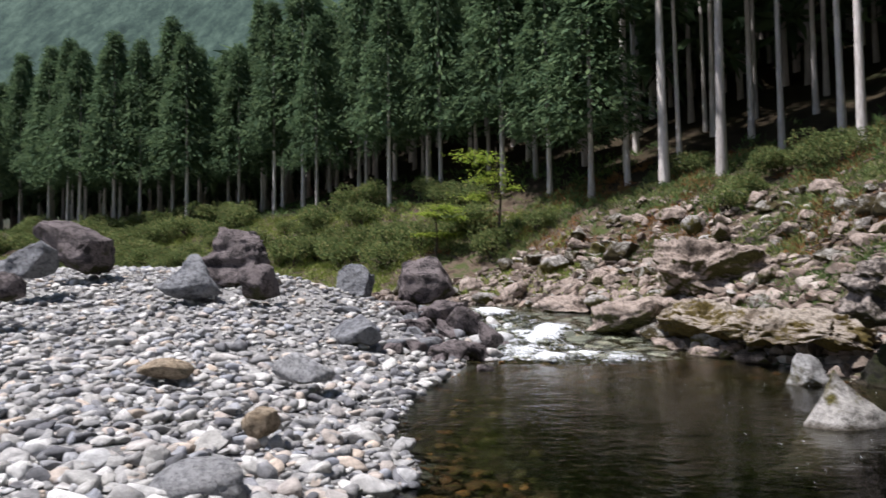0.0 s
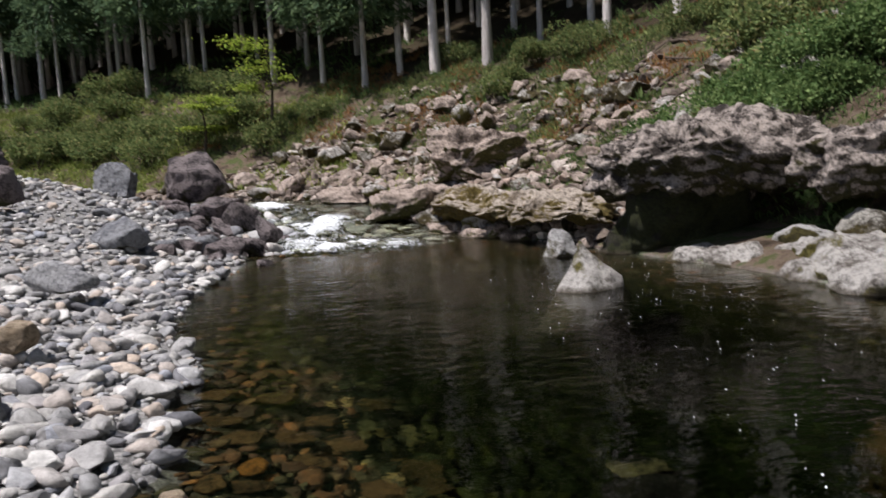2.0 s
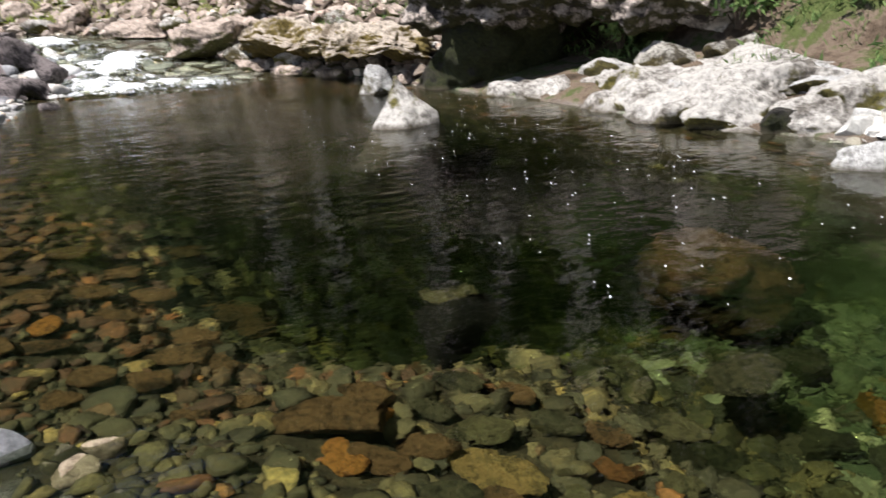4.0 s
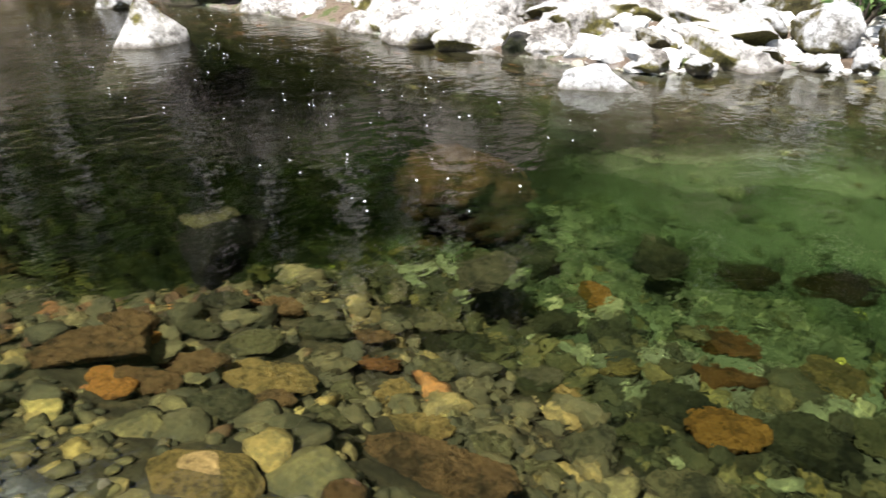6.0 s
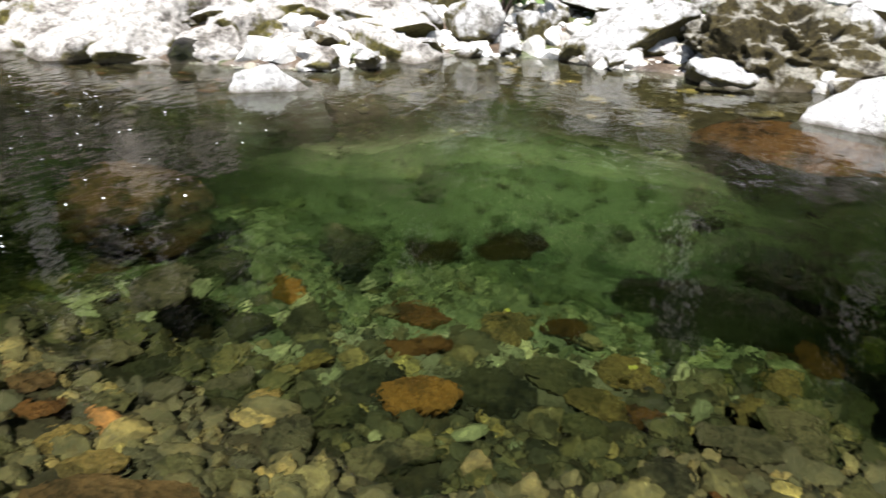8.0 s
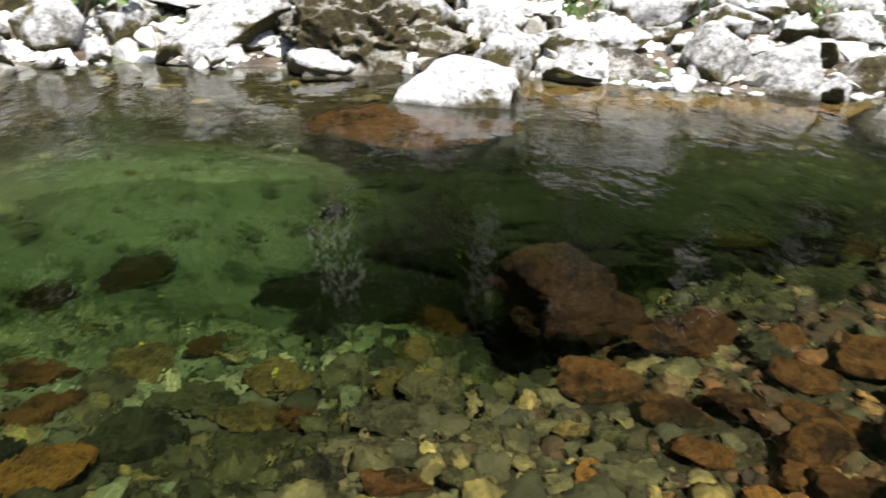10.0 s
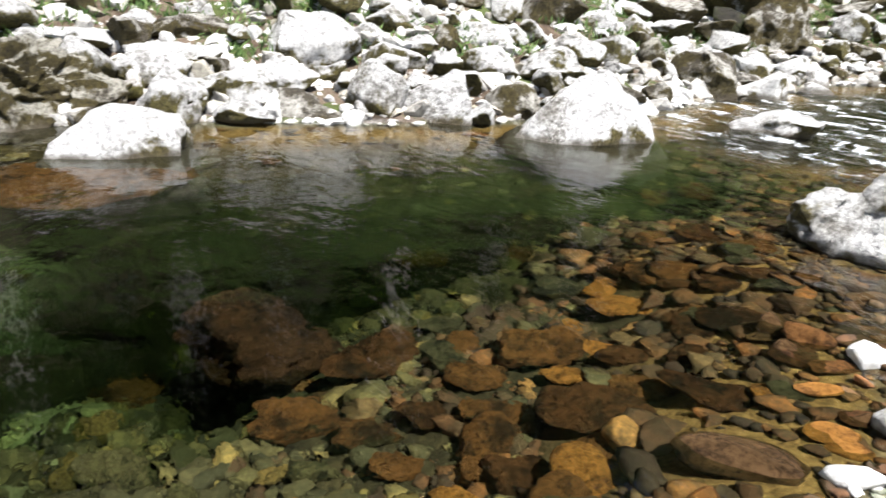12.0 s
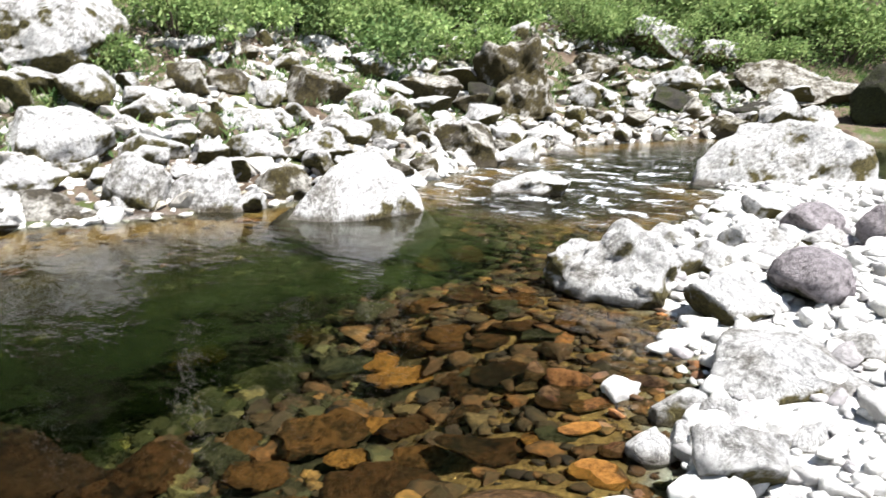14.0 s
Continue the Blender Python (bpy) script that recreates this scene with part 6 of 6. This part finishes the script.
def turns(n, r):
    a = r.uniform(0, 6.283, n)
    c, s = np.cos(a), np.sin(a)
    m = np.zeros((n, 3, 3))
    m[:, 0, 0], m[:, 0, 1], m[:, 1, 0], m[:, 1, 1], m[:, 2, 2] = c, -s, s, c, 1
    b = r.normal(0, 0.22, n)
    t = np.zeros((n, 3, 3))
    t[:, 0, 0], t[:, 1, 1], t[:, 1, 2], t[:, 2, 1], t[:, 2, 2] = 1, np.cos(b), -np.sin(b), np.sin(b), np.cos(b)
    return m @ t


def heap(name, label, x, y, z, size, mat, r, parent, shapes=None, thick=(0.4, 0.75), rise=0.45, small=0.12, worn=True):
    """Many loose stones in one mesh; those under a size of small have a plainer shape."""
    shapes, plain = (ROUND, ROUND_SMALL) if shapes is None else (BROKEN, BROKEN_SMALL)
    n = len(x)
    kind = r.randint(0, 10, n)
    form = np.stack([size * r.uniform(0.8, 1.35, n), size * r.uniform(0.65, 1.0, n), size * r.uniform(*thick, n)], 1) / 2
    rot = turns(n, r)
    cs, fs, at = [], [], 0
    for k in range(20):
        sel = np.where((kind == k % 10) & ((size < small) == (k > 9)))[0]
        co, fa = shapes[k] if k < 10 else plain[k - 10]
        p = np.einsum("nij,nvj->nvi", rot[sel], co[None] * form[sel][:, None, :]) + np.stack([x[sel], y[sel], z[sel] + form[sel][:, 2] * rise], 1)[:, None, :]
        cs.append(p.reshape(-1, 3))
        fs.append((fa[None] + (np.arange(len(sel)) * len(co))[:, None, None] + at).reshape(-1, 3))
        at += len(sel) * len(co)
    ob = part(name, mesh_of(name, np.vstack(cs), np.vstack(fs), mat, worn), parent, label)
    return tagged(ob, kind="stuff")


def pieces(x, y, z, size, tag, r, parent, name="stone"):
    data = [mesh_of(name, co, fa, M[tag]) for co, fa in FINE[tag]]
    rot = turns(len(x), r)
    for k in range(len(x)):
        ob = new(name, data[r.randint(10)])
        ob.parent = parent
        f = (size[k] * r.uniform(0.8, 1.35) / 2, size[k] * r.uniform(0.65, 1.0) / 2, size[k] * r.uniform(0.3, 0.62) / 2)
        ob.matrix_world = Matrix.LocRotScale((x[k], y[k], z[k] + f[2] * 0.45), Matrix(rot[k]).to_quaternion(), f)


def sizes(n, r, lo, hi):
    return lo * (hi / lo) ** (r.uniform(0, 1, n) ** 2.2)


r = np.random.RandomState(42)
on_bank = lambda x, y, z, w, e, d1, d2: ~e & (d2 < 14) & (~w | ((z > level(y) - 0.03) & (d2 < 1.5)))
# gravel bank: nearest cobbles singly, the rest as one heap
x, y, z = scatter(620, (-2.6, 0.2, 2.6, 6.0), r, on_bank)
pieces(x[:240], y[:240], z[:240], sizes(240, r, 0.10, 0.36), "dry_piece", r, ground)
for nm, box, n, lo, hi in (("near_cobbles", (-5, 1, 1.5, 10), 8000, 0.06, 0.31), ("bank_cobbles", (-7, 1, -3, 2.0), 5200, 0.05, 0.26), ("side_cobbles", (-13, -5, -6, 10), 3500, 0.09, 0.3), ("far_cobbles", (-14, 1, 9, 24), 8500, 0.09, 0.36), ("downstream_cobbles", (-2.5, 4, -13, -1.5), 13000, 0.05, 0.30)):
    x, y, z = scatter(n, box, r, on_bank)
    heap(nm, "pale rounded river cobbles", x, y, z, sizes(len(x), r, lo, hi), M["glare_heap" if nm[:4] == "down" else "dry_heap"], r, ground, small=0.22 if nm[:3] in ("sid", "far") else 0.10)
# far bank rubble
for nm, box, n, lo, hi, tone in (("bank_rubble", (5, 14, -23, 4), 21000, 0.12, 0.6, "pale"), ("upper_rubble", (-3, 14, 10.3, 29), 27000, 0.14, 0.8, "rubble")):
    x, y, z = scatter(n, box, r, lambda x, y, z, w, e, d1, d2: e & (d1 < 8.0) & (r.uniform(0, 1, len(x)) > d1 / 9.5) & (patch(x, y, 0.7, -0.5)))
    heap(nm, "broken rocks of the far bank", x, y, z - 0.05, sizes(len(x), r, lo, hi), M[tone + "_heap"], r, ground, BROKEN, small=0.2, worn=False)
# river bed
in_river = lambda x, y, z, w, e, d1, d2: w & (z < level(y) - 0.015)
x, y, z = scatter(1000, (0.8, 4.4, -5.0, 3.6), r, in_river)
ol = (y > -2.0) & (y < 2.9)
pieces(x[ol][:150], y[ol][:150], z[ol][:150], np.minimum(sizes(150, r, 0.12, 0.34), 0.07 + 2.2 * -z[ol][:150]), "olive_piece", r, ground)
pieces(x[~ol][:140], y[~ol][:140], z[~ol][:140], np.minimum(sizes(140, r, 0.16, 0.50), 0.07 + 2.2 * -z[~ol][:140]), "wet_piece", r, ground)
for nm, n, box, lo, hi in (("bed_stones", 8500, (-0.7, 5.2, -7, 6), 0.09, 0.42), ("bed_pebbles", 17000, (-0.7, 5.0, -6, 5), 0.03, 0.12), ("far_bed_stones", 9000, (-0.6, 8.6, -10, 14), 0.10, 0.45)):
    x, y, z = scatter(n, box, r, in_river)
    clear_of = np.ones(len(x), bool)
    for a, c, e in bed_spots:
        clear_of &= (x - a) ** 2 + (y - c) ** 2 > (0.56 * e) ** 2
    x, y, z = x[clear_of], y[clear_of], z[clear_of]
    deepw = z < -1.05 - 0.2 * r.uniform(-1, 1, len(z))
    size = np.minimum(sizes(len(x), r, lo, hi), 0.07 + 2.2 * (level(y) - z))
    olive = (y > -2.2 + r.normal(0, 0.7, len(y))) & (y < 3.3 + r.normal(0, 0.8, len(y)))
    for tone, sel in (("wet", ~deepw & ~olive), ("olive", ~deepw & olive)):
        heap({"wet": "", "olive": "olive_"}[tone] + nm, ("brown" if tone == "wet" else "olive") + " stones of the river bed", x[sel], y[sel], z[sel], size[sel], M[tone + "_heap"], r, ground, BROKEN, (0.32, 0.62), 0.45)
    # stones of the mid pool take the pale, glow-painted colour
    glow_zone = (z < -1.65 + 0.2 * r.normal(0, 1, len(z))) & (y < 3.0 + r.normal(0, 0.5, len(y))) & (y > -1.0 + r.normal(0, 0.4, len(y)))
    for tone, sel in (("deep", deepw & glow_zone), ("olive", deepw & ~glow_zone)):
        heap({"deep": "silted_", "olive": "dark_"}[tone] + nm, ("glow-tinted green" if tone == "deep" else "dark olive") + " stones of the deep river bed", x[sel], y[sel], z[sel], size[sel], M[tone + "_heap"], r, ground, BROKEN, (0.45, 0.8), 0.42)
x, y, z = scatter(900, (-2, 4.5, 14, 24), r, in_river)
heap("rapid_stones", "wet dark stones in the rapid", x, y, z, sizes(len(x), r, 0.2, 0.7), M["dry_heap"], r, ground)

# specks of foam drifting on the pool
rf = np.random.RandomState(3)
cs, fs = [], []
for k in range(150):
    t = rf.rand()
    x, y = 2.4 + 2.6 * rf.rand() + 0.8 * t, 2.0 + 8.5 * t
    rad = rf.uniform(0.002, 0.006)
    a = np.arange(6) * math.pi / 3
    cs.append(np.vstack([np.stack([x + rad * np.cos(a), y + rad * np.sin(a), np.full(6, 0.012)], 1), [(x, y, 0.022)]]))
    fs += [(7 * k + i, 7 * k + (i + 1) % 6, 7 * k + 6) for i in range(6)]
m, tr, b = nodes_of("foam_speck", 0.5)
b.inputs["Base Color"].default_value = (0.8, 0.82, 0.82, 1)
tagged(new("foam_specks", mesh_of("foam_specks", np.vstack(cs), fs, m)), "small white specks of foam drifting on the pool", "foam", kind="stuff")
